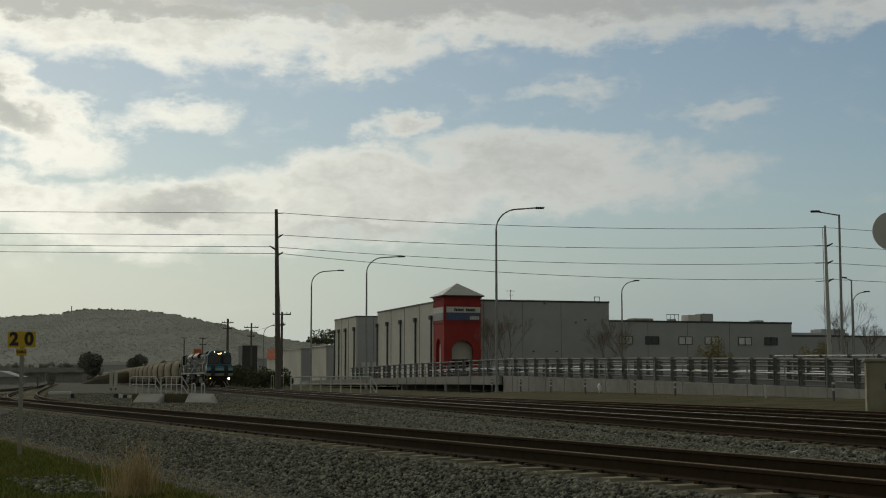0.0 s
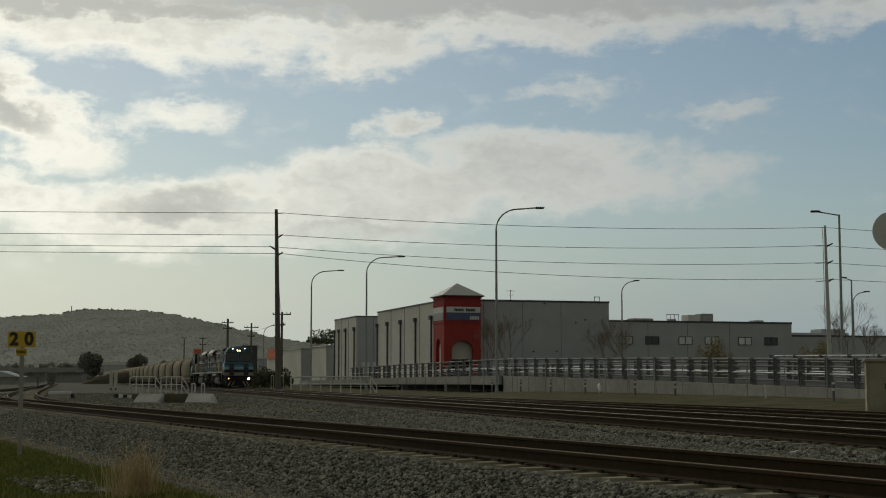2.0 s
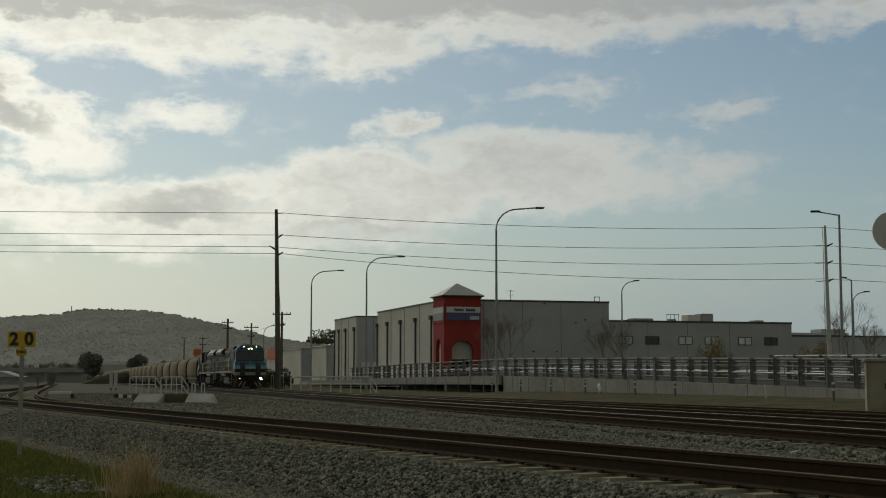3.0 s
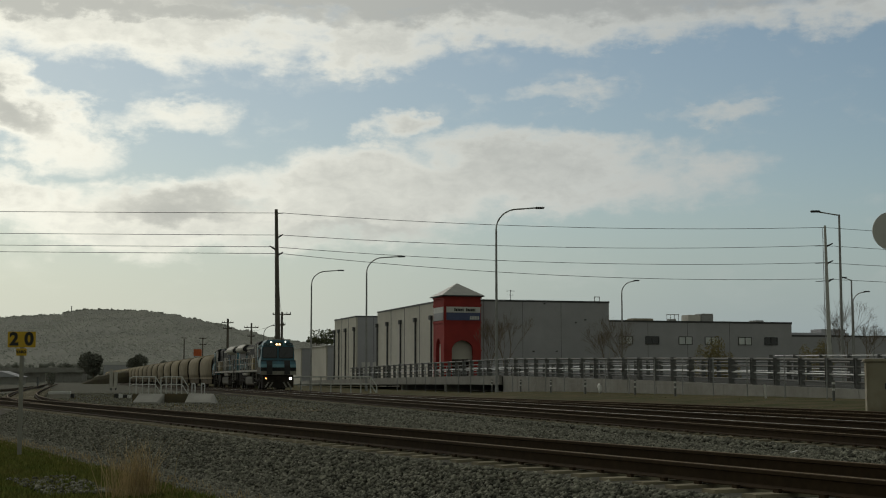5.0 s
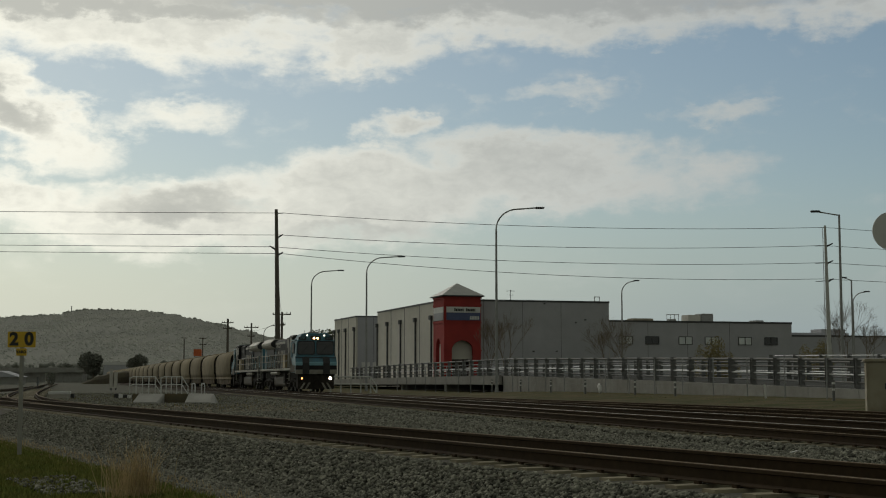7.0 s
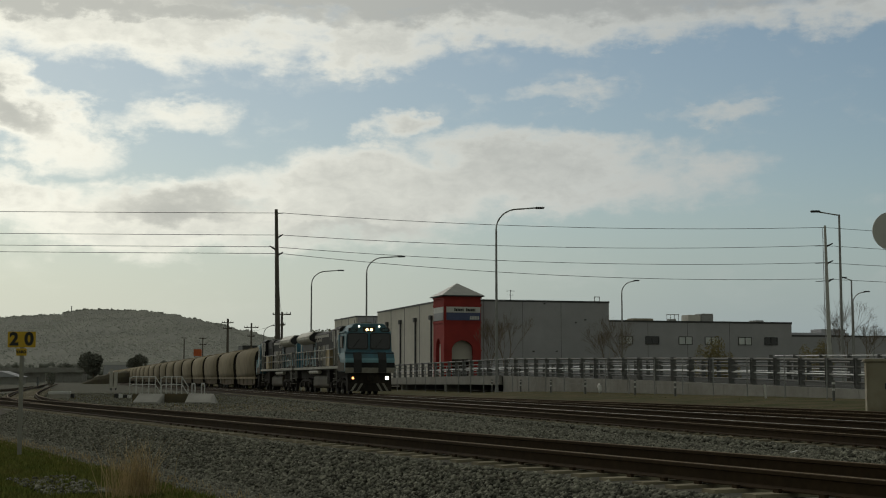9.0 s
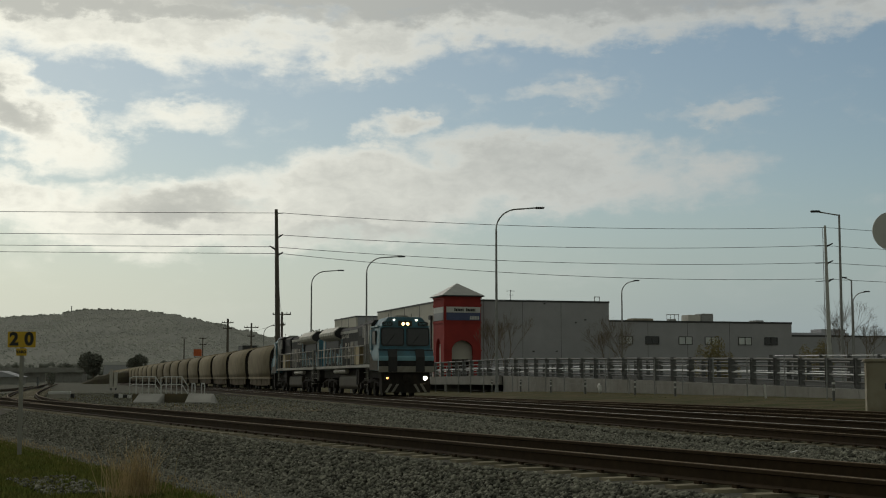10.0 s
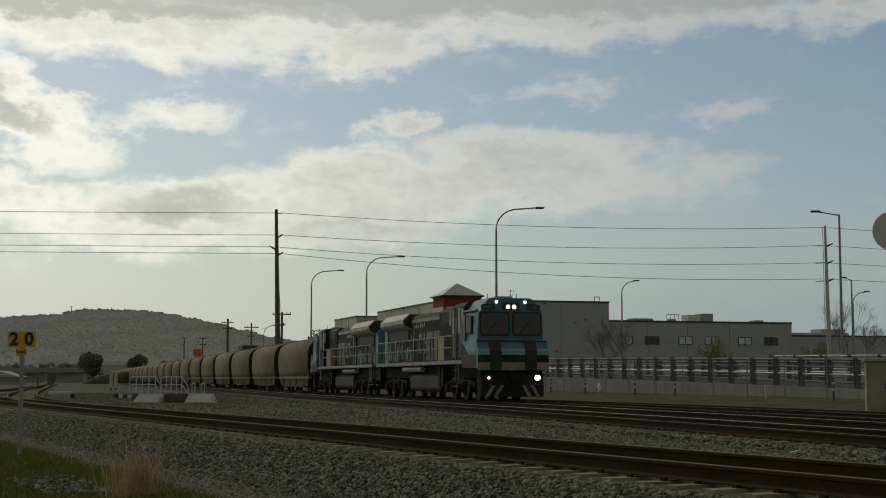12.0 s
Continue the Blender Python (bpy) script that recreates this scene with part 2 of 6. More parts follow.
M = dict(
    grass=mat("grass", (0.05, 0.07, 0.015), (0.09, 0.09, 0.025), 1.6, 0.9, dirt=(0.20, 0.16, 0.07), dirt_scale=0.35, bump=0.03),
    blade=mat("grass_blade", (0.15, 0.19, 0.045), (0.25, 0.23, 0.075), 1.2, 0.9, island=0.3, spec=0.15),
    straw=mat("dry_straw", (0.58, 0.45, 0.27), (0.42, 0.32, 0.18), 2.0, 0.9, island=0.3, spec=0.15),
    yard=mat("yard_gravel", (0.085, 0.083, 0.070), (0.165, 0.16, 0.135), 14.0, 0.95, dirt=(0.11, 0.085, 0.05), dirt_scale=0.3, dirt_amount=0.6, bump=0.03, fine=22, spec=0.1),
    stone=mat("ballast_stone", (0.115, 0.116, 0.093), (0.235, 0.23, 0.185), 6.0, 0.9, island=0.65, bump=0.006, spec=0.2),
    rail=mat("rusty_rail", (0.034, 0.022, 0.011), (0.054, 0.034, 0.016), 9.0, 0.85, bump=0.004, dirt=(0.022, 0.014, 0.009), spec=0.15),
    shine=mat("worn_rail_head", (0.22, 0.20, 0.165), (0.30, 0.275, 0.235), 3.0, 0.42, metal=1.0),
    sleeper=mat("concrete_sleeper", (0.34, 0.30, 0.205), (0.24, 0.215, 0.15), 5.0, 0.9, dirt=(0.17, 0.125, 0.075), dirt_scale=1.2, obj_rand=0.15, bump=0.006),
    steel=mat("galvanised_steel", (0.42, 0.43, 0.43), (0.33, 0.34, 0.34), 5.0, 0.55, metal=0.6, dirt=(0.25, 0.23, 0.20)),
    darksteel=mat("dark_painted_steel", (0.06, 0.065, 0.07), (0.09, 0.09, 0.09), 4.0, 0.6, metal=0.3),
    wood=mat("weathered_pole_wood", (0.165, 0.145, 0.12), (0.105, 0.092, 0.076), 3.0, 0.9, stretch=(4, 4, 0.4), bump=0.01),
    concrete=mat("concrete", (0.36, 0.355, 0.33), (0.29, 0.285, 0.265), 1.5, 0.9, dirt=(0.20, 0.19, 0.16), dirt_scale=0.35, dirt_amount=0.6, bump=0.006),
    pale=mat("pale_concrete", (0.62, 0.60, 0.55), (0.50, 0.48, 0.43), 2.0, 0.9, dirt=(0.33, 0.30, 0.24), dirt_scale=0.8, bump=0.006),
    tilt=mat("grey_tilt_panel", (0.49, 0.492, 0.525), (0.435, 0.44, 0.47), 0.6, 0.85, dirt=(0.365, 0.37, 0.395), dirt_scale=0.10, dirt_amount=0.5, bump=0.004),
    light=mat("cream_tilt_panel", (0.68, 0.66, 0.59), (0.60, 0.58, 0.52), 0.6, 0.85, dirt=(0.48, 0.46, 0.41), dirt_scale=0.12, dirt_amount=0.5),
    red=mat("red_render", (0.40, 0.040, 0.034), (0.33, 0.034, 0.03), 0.8, 0.8, dirt=(0.24, 0.03, 0.025), dirt_scale=0.2),
    sheetroof=mat("zinc_sheet_roof", (0.50, 0.50, 0.48), (0.42, 0.42, 0.41), 1.0, 0.5, metal=0.3),
    white=mat("white_sign", (0.74, 0.74, 0.72), (0.66, 0.66, 0.64), 1.0, 0.6, dirt=(0.5, 0.5, 0.47), dirt_amount=0.3),
    bluesign=mat("blue_sign", (0.10, 0.12, 0.24), (0.08, 0.10, 0.19), 1.0, 0.6),
    black=mat("black_paint", (0.02, 0.02, 0.022), (0.03, 0.03, 0.03), 4.0, 0.6),
    yellow=mat("yellow_sign", (0.72, 0.46, 0.03), (0.62, 0.39, 0.03), 2.0, 0.55),
    orange=mat("orange_panel", (0.70, 0.16, 0.05), (0.60, 0.13, 0.04), 1.0, 0.7),
    leaf=mat("dark_foliage", (0.07, 0.085, 0.04), (0.11, 0.12, 0.06), 1.5, 0.85, island=0.4),
    olive=mat("olive_foliage", (0.28, 0.25, 0.13), (0.36, 0.31, 0.17), 1.5, 0.85, island=0.3, spec=0.1),
    twig=mat("bare_twig", (0.24, 0.20, 0.155), (0.18, 0.15, 0.115), 3.0, 0.9),
    # distance haze is mixed into the hill's pale colours
    hill=mat("haze_tinted_wooded_hill", (0.36, 0.357, 0.32), (0.25, 0.256, 0.235), 0.02, 0.95, dirt=(0.22, 0.226, 0.205), dirt_scale=0.006, dirt_amount=0.7, stretch=(1, 0.2, 1), spec=0.05),
    teal=mat("teal_paint", (0.070, 0.205, 0.275), (0.052, 0.16, 0.215), 2.0, 0.45, dirt=(0.07, 0.095, 0.10), dirt_scale=1.5, dirt_amount=0.6),
    paleteal=mat("pale_blue_paint", (0.20, 0.40, 0.47), (0.16, 0.33, 0.39), 2.0, 0.4, dirt=(0.2, 0.25, 0.25)),
    charcoal=mat("charcoal_paint", (0.030, 0.031, 0.034), (0.018, 0.019, 0.021), 2.0, 0.7, dirt=(0.075, 0.066, 0.052), dirt_scale=1.2, dirt_amount=0.4, spec=0.15),
    silver=mat("silver_grey_paint", (0.36, 0.35, 0.305), (0.25, 0.243, 0.21), 2.0, 0.5, dirt=(0.12, 0.105, 0.08), dirt_scale=1.2, dirt_amount=0.6),
    tan=mat("tan_panel", (0.45, 0.36, 0.20), (0.38, 0.30, 0.17), 2.0, 0.6),
    # grime of the running gear; on the wagon ends it paints their shade
    under=mat("grimy_gear_and_end_shade", (0.018, 0.016, 0.014), (0.04, 0.034, 0.027), 4.0, 0.85, spec=0.2),
    wheel=mat("worn_wheel_steel", (0.04, 0.034, 0.028), (0.02, 0.017, 0.014), 5.0, 0.7, spec=0.2),
    hopper=mat("dusty_beige_hopper", (0.335, 0.285, 0.185), (0.25, 0.212, 0.14), 0.8, 0.85, dirt=(0.15, 0.118, 0.075), dirt_scale=0.5, dirt_amount=0.65, obj_rand=0.18, bump=0.004, spec=0.2),
    glass=mat("dark_window_glass", (0.012, 0.014, 0.016), (0.012, 0.014, 0.016), 1.0, 0.06, spec=0.8),
    # office glass: the reflected sky is put into this pale base colour
    pane=mat("sky_bright_window_pane", (0.74, 0.78, 0.78), (0.64, 0.68, 0.68), 0.5, 0.12, spec=0.8),
    earth=mat("bare_earth", (0.135, 0.12, 0.092), (0.10, 0.088, 0.068), 1.5, 0.95, dirt=(0.15, 0.13, 0.06), dirt_scale=0.4, bump=0.02),
    verge=mat("dry_verge", (0.24, 0.215, 0.10), (0.17, 0.165, 0.07), 0.8, 0.95, dirt=(0.30, 0.25, 0.15), dirt_scale=0.15, island=0.25, spec=0.1),
    beige=mat("beige_cabinet", (0.38, 0.345, 0.255), (0.32, 0.285, 0.21), 1.5, 0.7, dirt=(0.22, 0.19, 0.12), dirt_scale=1.4),
    # the three far foliages have the haze of distance in their base colours
    hillleaf=mat("haze_tinted_hill_foliage", (0.46, 0.458, 0.41), (0.34, 0.35, 0.32), 0.006, 0.95, island=0.06, spec=0.05),
    farleaf=mat("haze_tinted_tree_foliage", (0.16, 0.165, 0.14), (0.21, 0.215, 0.18), 0.4, 0.9, island=0.25, spec=0.1),
    hazeleaf=mat("haze_tinted_far_foliage", (0.25, 0.255, 0.225), (0.19, 0.195, 0.17), 0.02, 0.95, island=0.15, spec=0.05),
    rusthead=mat("rusty_glintless_rail_head", (0.25, 0.19, 0.125), (0.19, 0.14, 0.088), 3.0, 0.8, spec=0.2),
    # the shade between the rails is put into this dark ballast colour
    bed_shade=mat("shaded_ballast", (0.035, 0.031, 0.025), (0.075, 0.066, 0.052), 14.0, 0.95, dirt=(0.05, 0.04, 0.028), dirt_scale=0.4, bump=0.03, fine=22, spec=0.08),
    sidepane=mat("dim_side_glass", (0.05, 0.045, 0.036), (0.03, 0.028, 0.024), 2.0, 0.4, spec=0.2),
    asphalt=mat("worn_asphalt", (0.055, 0.055, 0.052), (0.08, 0.08, 0.075), 3.0, 0.95, spec=0.1, bump=0.005),
    palegrey=mat("pale_grey_paint", (0.58, 0.56, 0.49), (0.46, 0.44, 0.38), 2.0, 0.5, dirt=(0.25, 0.22, 0.17), dirt_scale=1.5),
    palerail=mat("pale_painted_pipe", (0.66, 0.67, 0.65), (0.54, 0.55, 0.53), 3.0, 0.6, dirt=(0.35, 0.34, 0.30)),
    brown=mat("brown_earth", (0.195, 0.155, 0.088), (0.125, 0.108, 0.072), 1.1, 0.95, dirt=(0.10, 0.098, 0.075), dirt_scale=0.35, dirt_amount=0.8, bump=0.03, spec=0.08),
    headlight=glow("headlight_glow", (1.0, 0.68, 0.30), 5.0),
    whitelight=glow("marker_light_glow", (1.0, 0.90, 0.72), 2.5),
    ditch=glow("ditch_light_glow", (1.0, 0.78, 0.50), 22.0),
    amber=glow("amber_ditch_glow", (1.0, 0.36, 0.10), 5.0),
)

M["postgrey"] = mat("weathered_post_paint", (0.17, 0.175, 0.175), (0.13, 0.135, 0.135), 4.0, 0.6, metal=0.2, dirt=(0.22, 0.20, 0.17))


# ---- mesh helpers ----
def box(bm, x0, y0, z0, x1, y1, z1, bevel=0.0, m=None):
    r = bmesh.ops.create_cube(bm, size=1.0, matrix=Matrix.Translation(((x0 + x1) / 2, (y0 + y1) / 2, (z0 + z1) / 2)) @ Matrix.Diagonal((abs(x1 - x0), abs(y1 - y0), abs(z1 - z0), 1)))
    vs = r["verts"]
    if bevel:
        es = list({e for v in vs for e in v.link_edges})
        out = bmesh.ops.bevel(bm, geom=es, offset=bevel, segments=2, affect="EDGES", clamp_overlap=True)
        vs = list({v for f in out["faces"] for v in f.verts} | {v for v in vs if v.is_valid})
    if m is not None:
        bmesh.ops.transform(bm, matrix=m, verts=vs)
    return vs


def rod(bm, a, b, r0, r1=None, n=8):
    a, b = Vector(a), Vector(b)
    d = b - a
    m = Matrix.Translation((a + b) / 2) @ d.to_track_quat("Z", "Y").to_matrix().to_4x4()
    return bmesh.ops.create_cone(bm, cap_ends=True, segments=n, radius1=r0, radius2=r1 if r1 is not None else r0, depth=d.length, matrix=m)["verts"]


def bent(bm, points, r, n=6):
    for a, b in zip(points, points[1:]):
        rod(bm, a, b, r, r, n)


def prism(bm, outline, axis, lo, hi):
    """A closed outline of 2D points pushed along an axis ('x': outline is y, z; 'y': x, z; 'z': x, y)."""
    def at(p, h):
        return {"x": (h, p[0], p[1]), "y": (p[0], h, p[1]), "z": (p[0], p[1], h)}[axis]
    a = [bm.verts.new(at(p, lo)) for p in outline]
    b = [bm.verts.new(at(p, hi)) for p in outline]
    k = len(outline)
    fs = [bm.faces.new(a), bm.faces.new(b[::-1])] + [bm.faces.new((a[i], b[i], b[(i + 1) % k], a[(i + 1) % k])) for i in range(k)]
    bmesh.ops.recalc_face_normals(bm, faces=fs)
    return a + b


def part(name, bm, material, parent=None, label="", smooth=False):
    me = bpy.data.meshes.new(name)
    if isinstance(bm, bmesh.types.BMesh):
        bm.to_mesh(me)
        bm.free()
    else:
        me.from_pydata(*bm)
    me.materials.append(M[material] if isinstance(material, str) else material)
    if smooth:
        me.shade_smooth()
    ob = new(name, me)
    if parent is not None:
        ob.parent = parent
    if label:
        tagged(ob, label)
    return ob


def thing(name, m, label, category, group="", kind=""):
    ob = new(name)
    ob.empty_display_size = 0.3
    ob.matrix_world = m
    return tagged(ob, label, category, group, kind)


def B():
    return bmesh.new()


# main line: distance d to the east of the camera's own parallel, run s along it away from the camera
HEAD = -75.24                    # degrees, the way the train travels
NX, NY = 0.967, 0.2548


def at(d, s, z=0.0):
    return Vector((d * NX - s * NY, d * NY + s * NX, z))


def line_pose(d, s, z=0.0, turn=0.0):
    """Local x along the line towards the camera, y to the east side."""
    p = at(d, s, z)
    return pose(p.x, p.y, p.z, 0, 0, HEAD + turn)


# the near siding: a second direction, 25.2 degrees off the view
SX, SY = 0.905, 0.426


def near(d, s, z=0.0):
    return Vector((d * SX - s * SY, d * SY + s * SX, z))


RAIL_Z, NEAR_Z = 0.73, 0.78


# ---- ground ----
def ground_height(x, y):
    """The yard lies at 0.44; towards the camera the land falls to 0 beside the siding's bank."""
    dn = x * SX + y * SY                  # distance across the siding
    h = 0.44
    if dn < 9.0:
        k = min(1.0, max(0.0, (9.0 - dn) / 1.8))
        h = 0.44 * (1 - k * k * (3 - 2 * k))
    dm, sm = x * NX + y * NY, -x * NY + y * NX
    if dm > 23 and sm < 112:                  # the verge rises to the foot of the bridge wall
        k, e = min(1.0, (dm - 23) / 9), min(1.0, max(0.0, (112 - sm) / 14))
        h += 0.27 * k * k * (3 - 2 * k) * e
    if y < 90:
        h += 0.03 * noise.noise(Vector((x * 0.5, y * 0.5, 0))) + 0.012 * noise.noise(Vector((x * 2.1, y * 2.1, 4)))
    return h


def build_ground():
    def steps(lo, hi, first, grow, back):
        out, v, d = [0.0], 0.0, first
        while v < hi:
            v += d
            d *= grow
            out.append(v)
        v, d = 0.0, first
        while v > lo:
            v -= d
            d *= back
            out.append(v)
        return sorted(out)
    across = steps(-2500, 2500, 0.30, 1.045, 1.045)       # in the siding's own frame
    along = steps(-600, 4600, 0.55, 1.02, 1.05)
    verts, faces = [], []
    for s in along:
        for d in across:
            p = near(d + 6.5, s + 14)
            verts.append((p.x, p.y, ground_height(p.x, p.y)))
    w = len(across)
    for j in range(len(along) - 1):
        for i in range(w - 1):
            a = j * w + i
            faces.append((a, a + 1, a + w + 1, a + w))
    g = part("ground", (verts, [], faces), ground_material(), smooth=True)
    tagged(g, "grey gravel rail yard with grass and bare earth", "ground", kind="structure")


def ground_material():
    """Gravel in the yard, green grass below the siding's bank, dry verge and earth beyond the main line."""
    m = mat("ground_cover", (0.075, 0.078, 0.064), (0.16, 0.16, 0.13), 7.0, 0.95, dirt=(0.15, 0.145, 0.115), dirt_scale=0.3, dirt_amount=0.7, bump=0.03, fine=18, spec=0.08)
    nt = m.node_tree
    N, L = nt.nodes.new, nt.links.new
    p = nt.nodes["Principled BSDF"]
    old = p.inputs["Base Color"].links[0].from_socket
    co = N("ShaderNodeTexCoord").outputs["Object"]
    sep = N("ShaderNodeSeparateXYZ")
    L(co, sep.inputs[0])

    def lin(a, b, c):
        n1, n2 = N("ShaderNodeMath"), N("ShaderNodeMath")
        n1.operation = n2.operation = "MULTIPLY_ADD"
        L(sep.outputs[0], n1.inputs[0])
        n1.inputs[1].default_value, n1.inputs[2].default_value = a, c
        L(sep.outputs[1], n2.inputs[0])
        n2.inputs[1].default_value = b
        L(n1.outputs[0], n2.inputs[2])
        return n2.outputs[0]

    def noisy(v, scale, amount):
        n = N("ShaderNodeTexNoise")
        n.inputs["Scale"].default_value, n.inputs["Detail"].default_value = scale, 5
        L(co, n.inputs["Vector"])
        a = N("ShaderNodeMath")
        a.operation = "MULTIPLY_ADD"
        L(n.outputs["Fac"], a.inputs[0])
        a.inputs[1].default_value = amount
        L(v, a.inputs[2])
        return a.outputs[0]

    def cover(v, lo, hi, colour_a, colour_b, scale, under):
        r = N("ShaderNodeMapRange")
        r.interpolation_type = "SMOOTHSTEP"
        r.inputs["From Min"].default_value, r.inputs["From Max"].default_value = lo, hi
        L(v, r.inputs["Value"])
        n = N("ShaderNodeTexNoise")
        n.inputs["Scale"].default_value, n.inputs["Detail"].default_value, n.inputs["Roughness"].default_value = scale, 6, 0.65
        L(co, n.inputs["Vector"])
        rr = N("ShaderNodeMapRange")
        rr.inputs["From Min"].default_value, rr.inputs["From Max"].default_value = 0.35, 0.65
        L(n.outputs["Fac"], rr.inputs["Value"])
        c, o = N("ShaderNodeMix"), N("ShaderNodeMix")
        c.data_type = o.data_type = "RGBA"
        L(rr.outputs[0], c.inputs[0])
        c.inputs[6].default_value, c.inputs[7].default_value = (*colour_a, 1), (*colour_b, 1)
        L(r.outputs[0], o.inputs[0])
        L(under, o.inputs[6])
        L(c.outputs[2], o.inputs[7])
        return o.outputs[2]

    dn = noisy(lin(SX, SY, 0.0), 0.9, 1.6)
    dm = noisy(lin(NX, NY, 0.0), 0.25, 5.0)
    earth = noisy(lin(0.0, 0.0, 0.0), 0.16, 1.0)
    col = cover(dn, 6.5, 5.9, (0.10, 0.125, 0.03), (0.185, 0.165, 0.06), 1.5, cover(earth, 0.58, 0.70, (0.17, 0.14, 0.08), (0.12, 0.105, 0.065), 1.1, cover(dm, 21.5, 24.0, (0.135, 0.105, 0.058), (0.058, 0.066, 0.022), 0.55, old)))
    L(col, p.inputs["Base Color"])
    return m


build_ground()


# ---- tracks ----
def rail_profile(half=0.035, height=0.17):
    return [(-0.07, -height), (0.07, -height), (0.07, -height + 0.012), (0.012, -height + 0.035), (0.012, -0.045), (half, -0.035), (half, -0.006), (half - 0.008, 0.0),
            (-half + 0.008, 0.0), (-half, -0.006), (-half, -0.035), (-0.012, -0.045), (-0.012, -height + 0.035), (-0.07, -height + 0.012)]


def sweep(points, profile):
    """A 2D profile drawn along points on the level; the profile's first axis lies across the way."""
    verts, faces, k = [], [], len(profile)
    for i, p in enumerate(points):
        a, b = points[max(0, i - 1)], points[min(len(points) - 1, i + 1)]
        d = (b - a).normalized()
        side = Vector((d.y, -d.x, 0))
        for u, v in profile:
            q = p + side * u
            verts.append((q.x, q.y, q.z + v))
    for i in range(len(points) - 1):
        for j in range(k):
            a, b = i * k + j, i * k + (j + 1) % k
            faces.append((a, b, b + k, a + k))
    faces += [tuple(range(k))[::-1], tuple(range((len(points) - 1) * k, len(points) * k))]
    return verts, [], faces


def offset(points, o):
    out = []
    for i, p in enumerate(points):
        a, b = points[max(0, i - 1)], points[min(len(points) - 1, i + 1)]
        d = (b - a).normalized()
        out.append(p + Vector((d.y, -d.x, 0)) * o)
    return out


def track(label, points, ballast=True, shoulder=1.7, low=0.30, heads=("shine", "shine"), bed="bed_shade"):
    """Rails with bright running heads on a bed of ballast; points along the middle at rail-head height."""
    m = thing("railway_track", Matrix.Identity(4), label, "railway track", kind="structure")
    for o, head in zip((-0.752, 0.752), heads):
        r = part("rail", sweep(offset(points, o), rail_profile()), "rail", m, "rusty steel rail")
        part("running_surface", sweep(offset(points, o), [(-0.024, 0.0), (0.024, 0.0), (0.02, 0.003), (-0.02, 0.003)]), head, r, "worn rail head")
    if ballast:
        s = shoulder
        # the default bed colour already holds the shade between the rails
        part("ballast_bed", sweep(points, [(-s - low * 1.6, -0.22 - low), (s + low * 1.6, -0.22 - low), (s, -0.225), (0.95, -0.215), (0.5, -0.22), (-0.5, -0.22), (-0.95, -0.215), (-s, -0.225)]), bed, m,
             "grey crushed stone ballast bed")
    return m


def sleepers(track_ob, points, spacing, start, stop, width=0.24, half=1.16):
    """Concrete sleepers across a run of track, each a piece of its own."""
    bm = B()
    prism(bm, [(-width / 2, -0.12), (width / 2, -0.12), (width / 2 - 0.02, 0.0), (-width / 2 + 0.02, 0.0)], "y", -half, half)
    me = bpy.data.meshes.new("sleeper")
    bm.to_mesh(me)
    bm.free()
    me.materials.append(M["sleeper"])
    clip = B()
    for o in (-0.752, 0.752):
        for e in (-0.10, 0.10):
            box(clip, -0.04, o + e - 0.02, 0.0, 0.04, o + e + 0.02, 0.035)
    cme = bpy.data.meshes.new("rail_clips")
    clip.to_mesh(cme)
    clip.free()
    cme.materials.append(M["rail"])
    run, made = 0.0, 0
    rng = random.Random(5)
    for a, b in zip(points, points[1:]):
        ln = (b - a).length
        d = (b - a) / ln
        k = math.ceil(run / spacing) * spacing
        while k < run + ln:
            if start <= k <= stop:
                p = a + d * (k - run)
                ob = new("sleeper", me)
                ob.parent = track_ob
                ob.matrix_basis = pose(p.x, p.y, p.z - 0.185 + rng.uniform(-0.006, 0.004), 0, 0, math.degrees(math.atan2(d.y, d.x)) + rng.uniform(-0.8, 0.8))
                if made < 46:
                    c = new("rail_clips", cme)
                    c.parent = ob
                made += 1
            k += spacing
        run += ln


def straight(fn, d, z, s0, s1, step=12.0):
    k = max(2, int((s1 - s0) / step))
    return [fn(d, s0 + (s1 - s0) * i / k, z) for i in range(k + 1)]


siding_path = straight(near, 9.02, NEAR_Z, -4, 330)
siding = track("rusty siding track on concrete sleepers in grey ballast", siding_path, shoulder=1.45, low=0.62, heads=("rusthead", "rusthead"), bed="yard")
# sky glint is set by head material: loop's far rail and main's near rail shine
loop_path = straight(at, 12.85, RAIL_Z, 0, 700)
loop_track = track("loop track with a bright rail on concrete sleepers", loop_path, heads=("rusthead", "shine"))
main_path = straight(at, 16.75, RAIL_Z, 0, 900)
main_track = track("main line track with a bright rail under the train", main_path, heads=("shine", "rusthead"))


def drift(d0, d1, s0, s1, z, k=24):
    """A turnout's curve that shifts from one parallel to another."""
    out = []
    for i in range(k + 1):
        f = i / k
        e = f * f * (3 - 2 * f)
        out.append(at(d0 + (d1 - d0) * e, s0 + (s1 - s0) * f, z))
    return out


third_path = straight(at, 20.55, RAIL_Z - 0.004, 2, 30) + drift(20.55, 16.95, 34, 88, RAIL_Z - 0.004)
# dull heads here too, so that no glint shows
third_track = track("diverging track that joins the main line", third_path, ballast=False, heads=("rusthead", "rusthead"))


def bend(points, k=40):
    """A smooth curve through a few control points."""
    out = []
    n = len(points) - 1
    for i in range(k + 1):
        f = i / k
        p = Vector((0, 0, 0))
        for j, q in enumerate(points):
            p = p + Vector(q) * (math.comb(n, j) * f ** j * (1 - f) ** (n - j))
        out.append(p)
    return out


